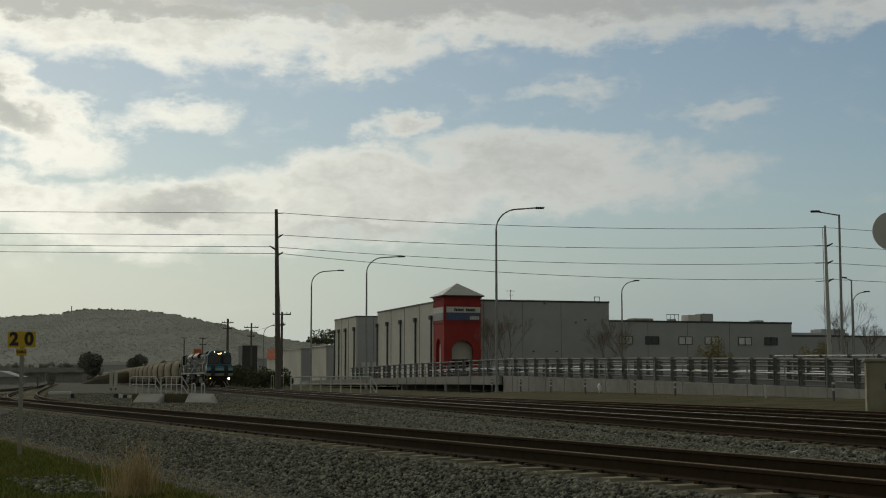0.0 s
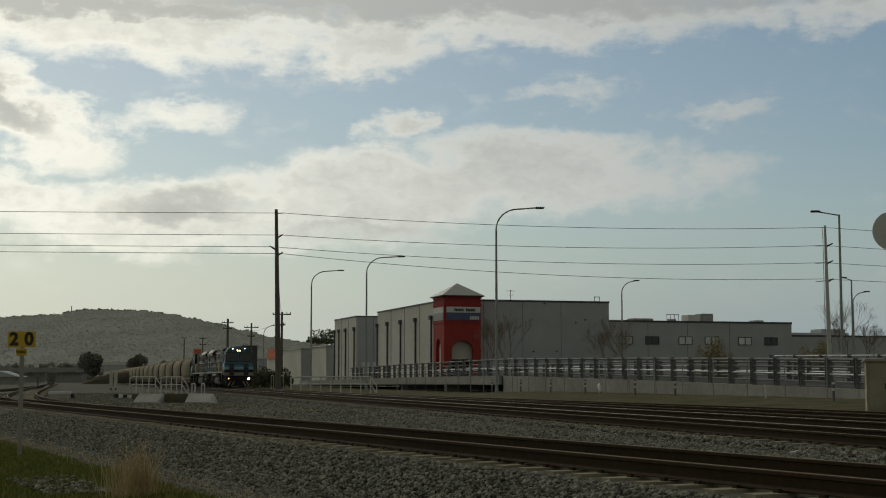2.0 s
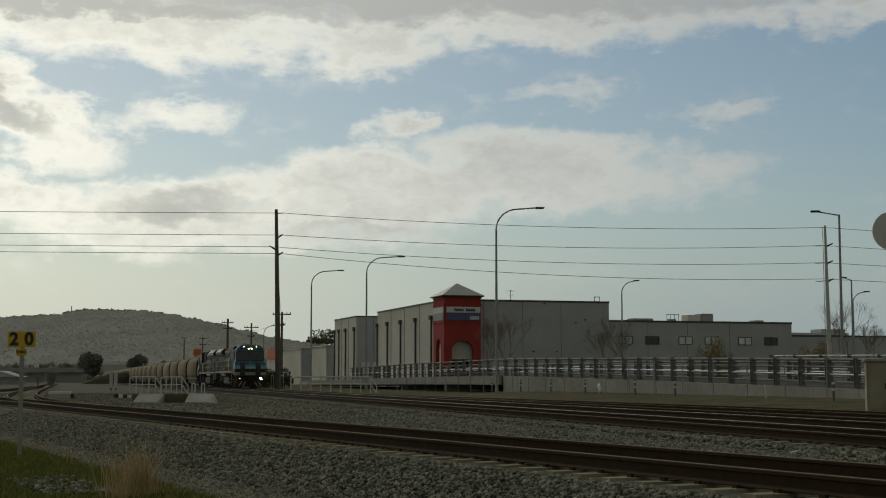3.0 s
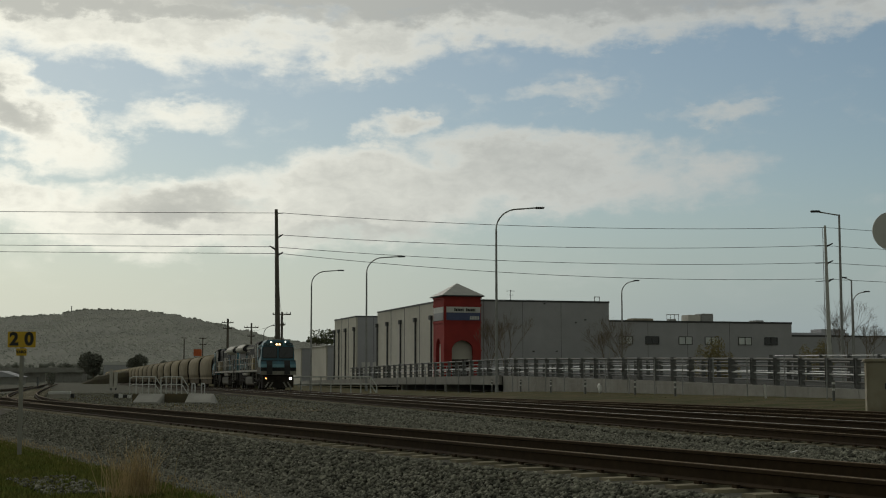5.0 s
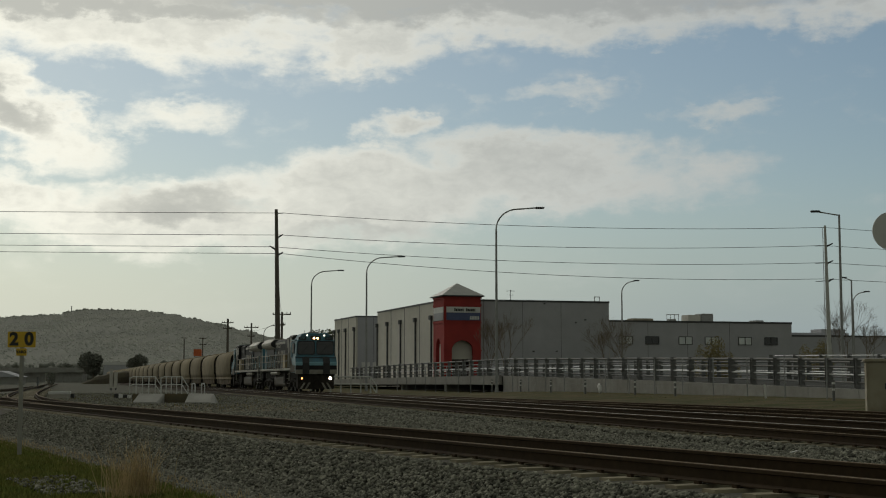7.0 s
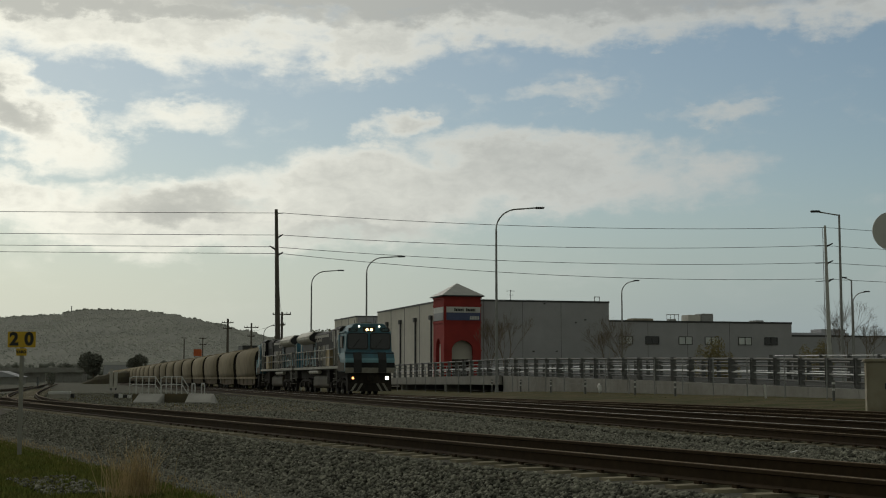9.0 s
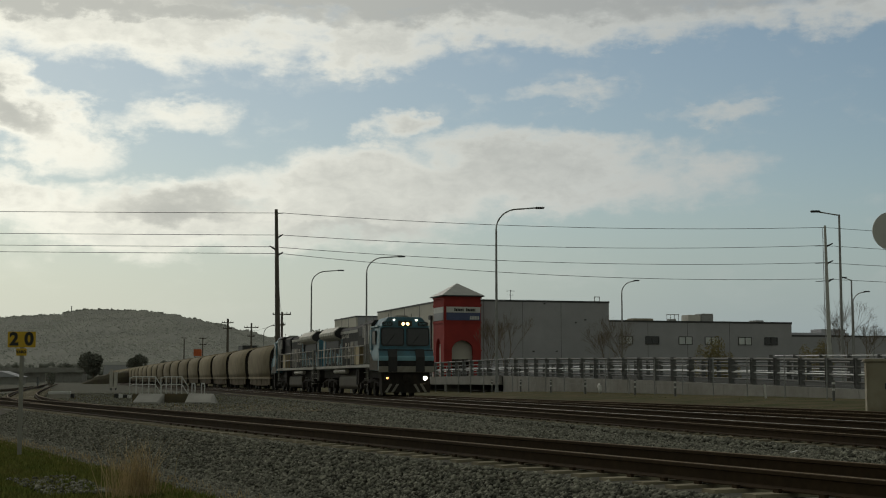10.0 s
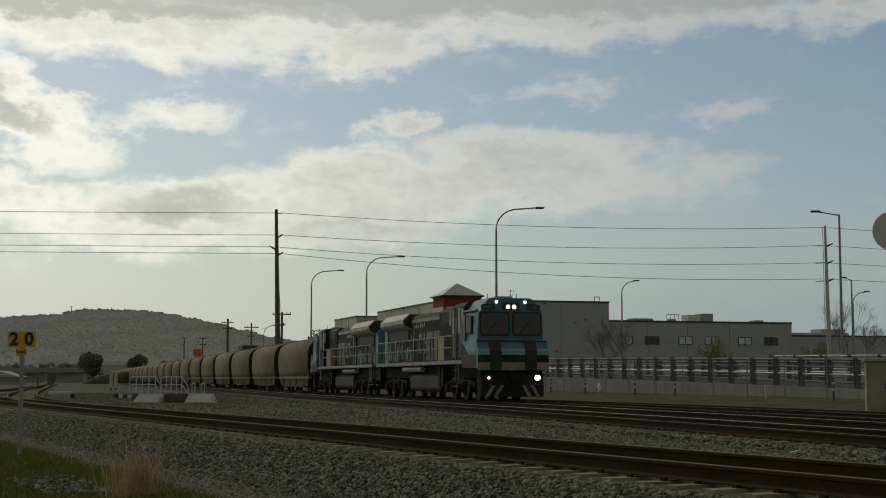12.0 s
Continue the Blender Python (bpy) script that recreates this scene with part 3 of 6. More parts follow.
branch_a = near(9.02, 40, NEAR_Z - 0.004)
branch_path = bend([branch_a, near(9.02, 72, NEAR_Z - 0.004), (-26.0, 92, NEAR_Z - 0.004), (-42.0, 150, NEAR_Z - 0.004), (-70.0, 260, NEAR_Z - 0.004)])
branch_track = track("branch track curving away across the yard", branch_path, ballast=False, heads=("rusthead", "rusthead"))
west_path = bend([(-52.0, 60, 0.60), (-30.0, 96, 0.60), (-36.0, 120, 0.60), (-60.0, 215, 0.60)])
west_track = track("far yard track", west_path, ballast=False, heads=("rusthead", "rusthead"))


# ---- stones ----
def scatter_stones(name, count, place, lo, hi, label, seed, material="stone", category="gravel", smooth=False):
    rng = np.random.default_rng(seed)
    base = np.array([(1, 0, -0.6), (-0.5, 0.87, -0.6), (-0.5, -0.87, -0.6), (0.9, 0.4, 0.3), (-0.7, 0.7, 0.25), (-0.3, -0.9, 0.35), (0.1, 0.05, 0.95)])
    tri = np.array([(0, 2, 1), (0, 1, 3), (1, 4, 3), (1, 2, 4), (2, 5, 4), (2, 0, 5), (0, 3, 5), (3, 4, 6), (4, 5, 6), (5, 3, 6)])
    pts = place(rng, count)
    n = len(pts)
    size = rng.uniform(lo, hi, n) * rng.uniform(0.7, 1.3, n)
    v = base[None] * (1 + rng.uniform(-0.35, 0.35, (n, 7, 3)))
    v = v * size[:, None, None] * np.array([1.0, 0.85, 0.7])
    a = rng.uniform(0, 6.283, n)
    tilt = rng.uniform(-0.6, 0.6, n)
    ca, sa, ct, st = np.cos(a), np.sin(a), np.cos(tilt), np.sin(tilt)
    x, y, z = v[..., 0], v[..., 1], v[..., 2]
    y, z = y * ct[:, None] - z * st[:, None], y * st[:, None] + z * ct[:, None]
    x, y = x * ca[:, None] - y * sa[:, None], x * sa[:, None] + y * ca[:, None]
    verts = np.stack([x, y, z], -1) + pts[:, None, :]
    faces = (tri[None] + (np.arange(n) * 7)[:, None, None]).reshape(-1, 3)
    me = bpy.data.meshes.new(name)
    me.vertices.add(n * 7)
    me.vertices.foreach_set("co", verts.reshape(-1))
    me.loops.add(len(faces) * 3)
    me.loops.foreach_set("vertex_index", faces.reshape(-1))
    me.polygons.add(len(faces))
    me.polygons.foreach_set("loop_start", np.arange(len(faces)) * 3)
    me.update(calc_edges=True)
    me.validate()
    me.materials.append(M[material])
    if smooth:
        me.shade_smooth()
    ob = new(name, me)
    return tagged(ob, label, category, kind="stuff")


def bank_place(d0, d1, s0, s1):
    """On the siding's ballast: the level shoulder at the sleeper ends, then the bank down towards the grass."""
    def f(rng, count):
        d = rng.uniform(d0, d1, count)
        s = s0 + (s1 - s0) * rng.uniform(0, 1, count) ** 1.6
        edge = 9.02 - 1.45
        z = np.where(d > edge + 0.12, NEAR_Z - 0.244, NEAR_Z - 0.228)
        z = np.where(d > edge, z, NEAR_Z - 0.228 - (edge - d) * 0.55)
        z = np.maximum(z, 0.0) + np.where(d > edge + 0.12, rng.uniform(-0.02, 0.008, count), rng.uniform(-0.012, 0.018, count))
        return np.stack([d * SX - s * SY, d * SY + s * SX, z], -1)
    return f


def yard_place(d0, d1, s0, s1, z0):
    def f(rng, count):
        d = rng.uniform(d0, d1, count)
        s = s0 + (s1 - s0) * rng.uniform(0, 1, count) ** 1.5
        return np.stack([d * SX - s * SY, d * SY + s * SX, z0 + rng.uniform(-0.01, 0.02, count)], -1)
    return f


scatter_stones("ballast_stones", 95000, bank_place(5.5, 8.0, 4, 50), 0.019, 0.040, "loose grey ballast stones on the siding bank", 1)
scatter_stones("ballast_stones", 20000, bank_place(7.7, 10.5, 5, 46), 0.022, 0.042, "loose grey ballast stones between the rails", 2)
scatter_stones("yard_stones", 60000, yard_place(10.2, 16.5, 4, 48, 0.46), 0.017, 0.038, "loose grey stones between the tracks", 3)
scatter_stones("grass_stones", 420, yard_place(3.5, 4.5, 20.0, 23.5, 0.05), 0.02, 0.05, "patch of grey stones in the grass", 4)

scatter_stones("yard_stones", 42000, yard_place(10.4, 34.0, 26, 120, 0.45), 0.022, 0.055, "coarse grey stones strewn over the yard", 6)


def shoulder_place(rng, count):
    """The near shoulder of the loop track's ballast."""
    d, s = rng.uniform(9.9, 11.6, count), 18 + 70 * rng.uniform(0, 1, count) ** 1.5
    z = np.where(d > 11.15, RAIL_Z - 0.215, RAIL_Z - 0.215 - (11.15 - d) * 0.4)
    return np.stack([d * NX - s * NY, d * NY + s * NX, np.maximum(z, 0.44) + rng.uniform(-0.01, 0.02, count)], -1)


scatter_stones("ballast_stones", 22000, shoulder_place, 0.024, 0.048, "loose grey ballast stones beside the loop track", 5)


# ---- retail buildings ----
BX, BY = 0.9583, 0.2856              # along the shop front; the side walls run away at right angles


def shop(f, b, z=0.0):
    """f metres along the front from the tower's corner, b metres back."""
    o = Vector((-0.1, 188.0, z))
    return o + Vector((f * BX - b * BY, f * BY + b * BX, 0))


def shop_pose(f, b, z=0.0):
    p = shop(f, b, z)
    return pose(p.x, p.y, p.z, 0, 0, math.degrees(math.atan2(BY, BX)))


def warehouse(name, m, wide, deep, high, label, joints_side, joints_front, pipes=True, cap="darksteel", side="light", front="tilt", more=()):
    """A tilt-panel hall: local x along the front, y back; the west side wall is the plane x = 0."""
    t = thing(name, m, label, "building")
    bm = B()
    box(bm, 0.3, 0.0, 0.0, wide, deep, high)
    part("wall", bm, front, t)
    # side panels take the paler cream colour, the front the grey one
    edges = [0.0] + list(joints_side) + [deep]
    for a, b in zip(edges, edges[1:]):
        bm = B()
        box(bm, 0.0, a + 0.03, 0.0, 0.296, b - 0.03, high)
        part("wall_panel", bm, side, t, "cream-coloured concrete panel")
    for y in joints_side:
        bm = B()
        box(bm, -0.03, y - 0.12, 0.0, -0.003, y + 0.12, high)
        part("panel_joint", bm, "postgrey", t, "dark sealed joint between panels")
    bm = B()
    box(bm, -0.06, -0.06, high, wide + 0.06, 0.18, high + 0.24)
    box(bm, -0.06, 0.18, high, 0.32, deep, high + 0.24)
    part("capping", bm, cap, t, "dark metal parapet capping")
    for x in joints_front:
        bm = B()
        box(bm, x - 0.03, -0.012, 0.0, x + 0.03, -0.002, high)
        part("panel_joint", bm, "postgrey", t)
    if pipes:
        for y in list(joints_side) + list(more):
            bm = B()
            box(bm, -0.20, y + 1.86, 0.3, -0.004, y + 2.14, high * 0.81)
            box(bm, -0.36, y + 1.58, high * 0.81, -0.004, y + 2.42, high * 0.81 + 0.6)
            part("downpipe", bm, "darksteel", t, "dark downpipe with a rainwater head")
    return t


HALL_H = 11.9


def build_retail():
    hall = warehouse("showroom_hall", shop_pose(1.24, 1.7), 23.0, 38.2, HALL_H, "large grey tilt-panel showroom hall with cream side wall", (5.5, 13.6, 21.8, 29.6), (5, 10.5, 16), more=(36.0,))
    bm = B()
    rod(bm, (21.4, 1.2, HALL_H), (21.4, 1.2, HALL_H + 0.9), 0.05)
    rod(bm, (22.1, 1.2, HALL_H), (22.1, 1.2, HALL_H + 0.9), 0.05)
    rod(bm, (21.35, 1.2, HALL_H + 0.9), (22.15, 1.2, HALL_H + 0.9), 0.05)
    part("roof_ladder_hoop", bm, "steel", hall)
    bm = B()
    rod(bm, (9.5, 2.0, HALL_H), (9.5, 2.0, HALL_H + 1.7), 0.04)
    rod(bm, (8.9, 2.0, HALL_H + 1.55), (10.1, 2.0, HALL_H + 1.55), 0.03)
    for x in (9.0, 9.3, 9.7, 10.0):
        rod(bm, (x, 1.8, HALL_H + 1.55), (x, 2.2, HALL_H + 1.55), 0.02)
    rod(bm, (9.1, 2.0, HALL_H + 1.0), (9.9, 2.0, HALL_H + 1.0), 0.02)
    part("aerial", bm, "darksteel", hall, "television aerial on the roof")
    for x, z in ((18.1, 9.2), (19.5, 9.6), (12.0, 5.3), (15.3, 5.3), (13.6, 11.7)):
        bm = B()
        box(bm, x - 0.11, -0.2, z - 0.08, x + 0.11, -0.004, z + 0.08)
        part("wall_lamp", bm, "darksteel", hall)

    hall2 = warehouse("rear_hall", shop_pose(1.29, 54.9), 20.0, 16.7, HALL_H, "grey tilt-panel hall behind the showroom", (5.5, 10.8), (3.0,), more=(-1.0, 14.4))
    bm = B()
    box(bm, 1.0, -0.05, 2.6, 2.4, -0.004, 4.4)
    box(bm, 2.9, -0.05, 2.7, 3.6, -0.004, 4.4)
    part("wall_sign", bm, "white", hall2, "small white sign panels")

    # the red corner tower
    t = thing("corner_tower", shop_pose(-0.1, -1.2), "red rendered corner tower with a grey pyramid roof", "tower")
    w, h = 5.0, 12.45
    bm = B()
    # front leaf with an arch, side leaf with a narrow arch, and the block above
    def leaf(x0, x1, y0, y1, ax0, ax1, along):
        lo, hi = (x0, x1) if along == "x" else (y0, y1)
        spring, rise = 5.3, (1.3 if along == "x" else 1.6)
        k = 12
        arch = [((ax0 + ax1) / 2 - (ax1 - ax0) / 2 * math.cos(math.pi * i / k), spring + rise * math.sin(math.pi * i / k)) for i in range(k + 1)]
        for (pa, za), (pb, zb) in zip(arch, arch[1:]):
            out = [(pa, za), (pb, zb), (pb, 7.2), (pa, 7.2)]
            prism(bm, out, "y" if along == "x" else "x", y0 if along == "x" else x0, y1 if along == "x" else x1)
        if along == "x":
            box(bm, lo, y0, 0, ax0, y1, 7.2)
            box(bm, ax1, y0, 0, hi, y1, 7.2)
        else:
            box(bm, x0, lo, 0, x1, ax0, 7.2)
            box(bm, x0, ax1, 0, x1, hi, 7.2)
    leaf(0, w, 0.0, 0.5, 1.05, 3.95, "x")
    leaf(0, 0.5, 0.5, w, 1.6, 3.8, "y")
    leaf(w - 0.5, w, 0.5, w, 1.6, 3.8, "y")
    box(bm, 0, 0, 7.2, w, w, h)
    part("wall", bm, "red", t)
    for z, o in ((h - 0.4, 0.10), (11.1, 0.08), (8.85, 0.08), (5.2, 0.10)):
        for x0, x1 in (((-o, w + o),) if z > 6 else ((-o, 1.0), (4.0, w + o))):
            bm = B()
            box(bm, x0, -o, z, x1, w if z > 6 else 0.3, z + 0.22)
            part("moulding", bm, "red", t)
    bm = B()
    vs = [bm.verts.new(p) for p in ((-0.35, -0.35, h), (w + 0.35, -0.35, h), (w + 0.35, w + 0.35, h), (-0.35, w + 0.35, h), (w / 2, w / 2, h + 1.75))]
    for f in ((0, 1, 4), (1, 2, 4), (2, 3, 4), (3, 0, 4), (3, 2, 1, 0)):
        bm.faces.new([vs[i] for i in f])
    part("roof", bm, "sheetroof", t, "grey sheet metal pyramid roof")
    bm = B()
    box(bm, -0.4, -0.4, h - 0.14, w + 0.4, w + 0.4, h - 0.004)
    part("eave_board", bm, "darksteel", t)
    for x0, x1, y0, y1 in ((0.3, w - 0.1, -0.10, -0.004), (-0.10, -0.004, 0.25, w - 0.4)):
        bm = B()
        box(bm, x0, y0, 10.2, x1, y1, 10.95)
        s = part("sign_board", bm, "white", t, "white sign board with dark writing")
        bm = B()
        box(bm, x0, y0, 9.2, x1, y1, 10.19)
        part("sign_board", bm, "bluesign" if y0 < -0.05 else "tilt", t, "faded blue sign board")
        if y0 < -0.05:
            for a, b in ((1.35, 2.75), (2.95, 4.35)):
                q = B()
                x = a
                rng = random.Random(3)
                while x < b - 0.1:
                    wd = rng.uniform(0.14, 0.22)
                    box(q, x, y0 - 0.02, 10.38, min(x + wd, b), y0 - 0.004, 10.38 + (0.42 if x == a else 0.32))
                    x += wd + 0.045
                part("lettering", q, "black", s)
            q = B()
            x = 3.5
            while x < 4.65:
                box(q, x, y0 - 0.02, 9.3, x + 0.16, y0 - 0.004, 9.75)
                x += 0.21
            part("lettering", q, "white", s)
    # back of the porch
    bm = B()
    box(bm, 0.6, 0.9, 4.15, w - 0.6, 1.1, 7.1)
    box(bm, 0.6, 2.5, 0.0, w - 0.6, 2.7, 4.15)
    part("porch_wall", bm, "light", t, "pale wall behind the arch")
    bm = B()
    box(bm, 0.9, 2.38, 0.0, w - 0.9, 2.49, 4.2)
    part("entrance_door", bm, "glass", t, "dark glazed entrance")

    # the lower office wing
    wing = warehouse("office_wing", shop_pose(24.3, 2.4), 28.3, 22.0, 9.4, "long low grey office wing with small windows", (7,), (6, 12, 18.5), pipes=False)
    for i, x in enumerate((1.7, 5.65, 10.7, 14.7, 19.9, 24.0)):
        win = B()
        x1 = x + 1.95
        box(win, x - 0.06, -0.09, 6.34, x1 + 0.06, -0.004, 6.42)
        box(win, x - 0.06, -0.09, 7.40, x1 + 0.06, -0.004, 7.48)
        for c in (x - 0.03, (x + x1) / 2, x1 + 0.03):
            box(win, c - 0.045, -0.09, 6.42, c + 0.045, -0.004, 7.40)
        wf = part("window", win, "darksteel", wing, "dark aluminium framed office window")
        for a, b in ((x + 0.02, (x + x1) / 2 - 0.05), ((x + x1) / 2 + 0.05, x1 - 0.02)):
            # pale panes hold the sky's reflection as colour, two windows stay dark glass
            pn = B()
            box(pn, a, -0.04, 6.43, b, -0.008, 7.39)
            part("pane", pn, "glass" if i in (1, 5) else "pane", wf)
    for x, y, w2, h2, m2 in ((6.0, 5, 3.2, 0.75, "beige"), (14.1, 4, 2.0, 1.3, "light"), (16.2, 4, 1.9, 1.5, "steel"), (24.3, 3, 1.3, 0.6, "steel")):
        bm = B()
        box(bm, x, y, 9.4, x + w2, y + 2.2, 9.4 + h2, 0.08)
        part("roof_plant", bm, m2, wing, "boxy air conditioning unit on the roof")
    bm = B()
    for x in (10.8, 11.4, 12.0, 12.6):
        rod(bm, (x, 4, 9.4), (x, 4, 10.7), 0.04)
    rod(bm, (10.7, 4, 10.7), (12.7, 4, 10.7), 0.05)
    rod(bm, (11.1, 4.4, 9.75), (12.3, 4.4, 9.75), 0.35)
    part("roof_frame", bm, "steel", wing, "pipe frame on the roof")
    far = warehouse("far_wing", shop_pose(52.7, 3.5), 24.0, 20.0, 7.65, "low grey wing at the end of the row", (8,), (7, 14), pipes=False)
    bm = B()
    box(bm, 3.5, 5, 7.65, 13.0, 9, 8.4)
    box(bm, 9.0, 6, 8.4, 13.0, 9, 9.0)
    part("roof_plant", bm, "tilt", far)


build_retail()


def px(col, y):
    """The easting, at y metres ahead, of a bearing on a scale of 1568 parts across the view."""
    return (col - 784) * y / 2560


build_sheds = (
    ("storage_shed", 578, 300, 14.0, 16.0, 8.1, "cream and grey storage shed beyond the halls"),
    ("storage_shed", 533, 330, 12.0, 46.0, 8.2, "long cream storage shed beyond the halls"),
    ("grain_store", 429, 430, 4.4, 8.0, 11.2, "tall dark grey store tower"),
    ("storage_shed", 456, 460, 16.0, 20.0, 7.6, "pale grey shed in the distance"),
)
for n_, c_, y_, w_, d_, h_, l_ in build_sheds:
    t_ = thing(n_, pose(px(c_, y_), y_, 0.3, 0, 0, math.degrees(math.atan2(BY, BX))), l_, "building")
    bm_ = B()
    box(bm_, 0.2, 0, 0, w_, d_, h_)
    part("wall", bm_, "darksteel" if n_ == "grain_store" else "tilt", t_)
    bm_ = B()
    box(bm_, -0.1, 0.2, 0, 0.196, d_, h_)
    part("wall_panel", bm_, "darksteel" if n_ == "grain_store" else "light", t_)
    bm_ = B()
    box(bm_, -0.3, -0.2, h_, w_ + 0.2, d_ + 0.2, h_ + 0.2)
    part("roof", bm_, "sheetroof", t_)
    if d_ > 40:
        bm_ = B()
        box(bm_, -0.3, 32.0, 6.4, -0.104, 45.0, 8.9)
        part("sign_panel", bm_, "orange", t_, "orange sign panel on the wall")


# ---- road bridge ----
def bridge_top(s):
    pts = ((30, 0.85), (57.6, 1.12), (82, 1.5), (113, 1.86), (140, 1.80), (175, 1.62), (215, 1.3))
    for (a, za), (b, zb) in zip(pts, pts[1:]):
        if s <= b:
            return za + (zb - za) * (s - a) / (b - a)
    return pts[-1][1]


def build_bridge():
    road = thing("road_bridge", Matrix.Identity(4), "concrete road bridge on a panelled retaining wall", "bridge", kind="structure")
    s = 40.0
    while s < 112.6:
        e = min(s + 4.6, 112.8)
        bm = B()
        ps = [at(34.8, s + 0.02, 0.1), at(34.8, e - 0.02, 0.1), at(34.8, e - 0.02, bridge_top(e)), at(34.8, s + 0.02, bridge_top(s))]
        qs = [p + Vector((NX, NY, 0)) * 0.3 for p in ps]
        v = [bm.verts.new(p) for p in ps + qs]
        for f in ((0, 1, 2, 3), (7, 6, 5, 4), (0, 4, 5, 1), (3, 2, 6, 7), (1, 5, 6, 2), (0, 3, 7, 4)):
            bm.faces.new([v[i] for i in f])
        bmesh.ops.recalc_face_normals(bm, faces=bm.faces)
        part("wall_panel", bm, "concrete", road)
        s = e
    # road deck with its edge beam
    ss = [40 + 5 * i for i in range(36)]
    verts, faces = [], []
    for s in ss:
        z = bridge_top(s)
        for d, dz in ((35.1 if s < 112 else 34.75, -0.02), (47.4, -0.02), (47.4, -0.75), (35.1 if s < 112 else 34.75, -0.75)):
            verts.append(at(d, s, z + dz))
    for i in range(len(ss) - 1):
        for j in range(4):
            a, b = i * 4 + j, i * 4 + (j + 1) % 4
            faces.append((a, b, b + 4, a + 4))
    part("deck", (verts, [], faces), "asphalt", road, "worn asphalt road deck")
    edge = [at(34.62, q, bridge_top(q) - 0.30) for q in range(113, 216, 6)]
    part("edge_beam", sweep(edge, [(-0.13, -0.42), (0.13, -0.42), (0.13, 0.30), (-0.13, 0.30)]), "concrete", road, "pale concrete edge beam")
    for s0 in (113, 132, 150):
        bm = B()
        box(bm, -0.4, 0.2, -1.7, 0.4, 11.0, 1.0)
        p = part("pier", bm, "concrete", road)
        p.matrix_basis = line_pose(34.8, s0, 0.1)
    bm = B()
    box(bm, -55, 10.6, -0.4, 1, 11.0, 1.3)
    p = part("abutment", bm, "concrete", road, "shaded rear abutment wall")
    p.matrix_basis = line_pose(34.8, 115, 0.0)

    for d0, spacing, high, sect, last, label in ((35.0, 2.57, 1.42, 0.11, 178, "galvanised bridge railing with four rails"), (45.6, 2.6, 1.25, 0.09, 178, "far side bridge railing with pale guard rails"),
                                              (46.6, 3.4, 1.66, 0.06, 92, "tall pale pipe railing along the far footway")):
        rl = thing("bridge_railing", Matrix.Identity(4), label, "railing")
        s = 48.82
        me = None
        while s < last:
            if me is None:
                bm = B()
                box(bm, -0.10, -0.02, 0.0, 0.10, 0.02, high)
                box(bm, -sect, -0.13, 0.0, -sect + 0.03, 0.13, high)
                box(bm, sect - 0.03, -0.13, 0.0, sect, 0.13, high)
                box(bm, -0.17, -0.17, -0.02, 0.17, 0.17, 0.03)
                me = bpy.data.meshes.new("post")
                bm.to_mesh(me)
                bm.free()
                me.materials.append(M["postgrey"])
            ob = new("post", me)
            ob.parent = rl
            ob.matrix_basis = line_pose(d0 + 0.15, s, bridge_top(s))
            s += spacing
        for h, r, m in ((high - 0.08, 0.07, "palesteel" if d0 > 46 else "postgrey"), (high * 0.70, 0.045, "palesteel" if d0 > 40 else "postgrey"), (high * 0.45, 0.045, "palesteel"), (high * 0.20, 0.045, "postgrey")):
            pts = [at(d0 + 0.15, q, bridge_top(q) + h) for q in range(47, last + 2, 6)]
            r *= 0.6 if d0 > 46 else 1.0
            prof = [(r * math.cos(a * math.pi / 4), r * math.sin(a * math.pi / 4)) for a in range(8)]
            part("rail", sweep(pts, prof), m, rl)


M["palesteel"] = mat("pale_guard_rail", (0.66, 0.67, 0.67), (0.55, 0.56, 0.56), 3.0, 0.4, metal=0.5)
build_bridge()


def build_fence():
    f = thing("wire_fence", Matrix.Identity(4), "chain wire fence with thin galvanised posts", "fence")
    bm = B()
    rod(bm, (0, 0, 0), (0, 0, 2.35), 0.035, n=6)
    me = bpy.data.meshes.new("fence_post")
    bm.to_mesh(me)
    bm.free()
    me.materials.append(M["steel"])
    for i in range(24):
        ob = new("fence_post", me)
        ob.parent = f
        ob.matrix_basis = line_pose(33.2, 54.5 + 3.9 * i, 0.38)
    for h in (0.25, 0.9, 1.6, 2.3):
        bm = B()
        rod(bm, at(33.2, 50, 0.4 + h), at(33.2, 148, 0.4 + h), 0.005, n=4)
        part("wire", bm, "postgrey", f)


build_fence()

# short banded marker posts beside the line
bm_ = B()
rod(bm_, (0, 0, 0), (0, 0, 1.15), 0.06, n=10)
first = thing("marker_post", line_pose(31.5, 0, 0.4), "short grey marker post with pale bands", "post", "marker posts beside the line")
part("post", bm_, "postgrey", first)
for z_ in (0.72, 0.98):
    bm_ = B()
    rod(bm_, (0, 0, z_), (0, 0, z_ + 0.09), 0.066, n=10)
    part("band", bm_, "white", first)
first.matrix_world = line_pose(31.0, 54.0, 0.4)
for s_ in (70.5, 76.0, 84, 90.5, 97, 104):
    copy_thing(first, line_pose(31.2, s_, 0.4))
lean = thing("leaning_pipe", line_pose(31.5, 60.9, 0.4), "thin white pipe leaning by the wall", "pipe")
bm_ = B()
rod(bm_, (0, 0, 0), (0.0, -0.09, 0.95), 0.05)
rod(bm_, (0, 0.0, 0.02), (0, -0.12, 0.05), 0.07)
part("pipe", bm_, "white", lean)

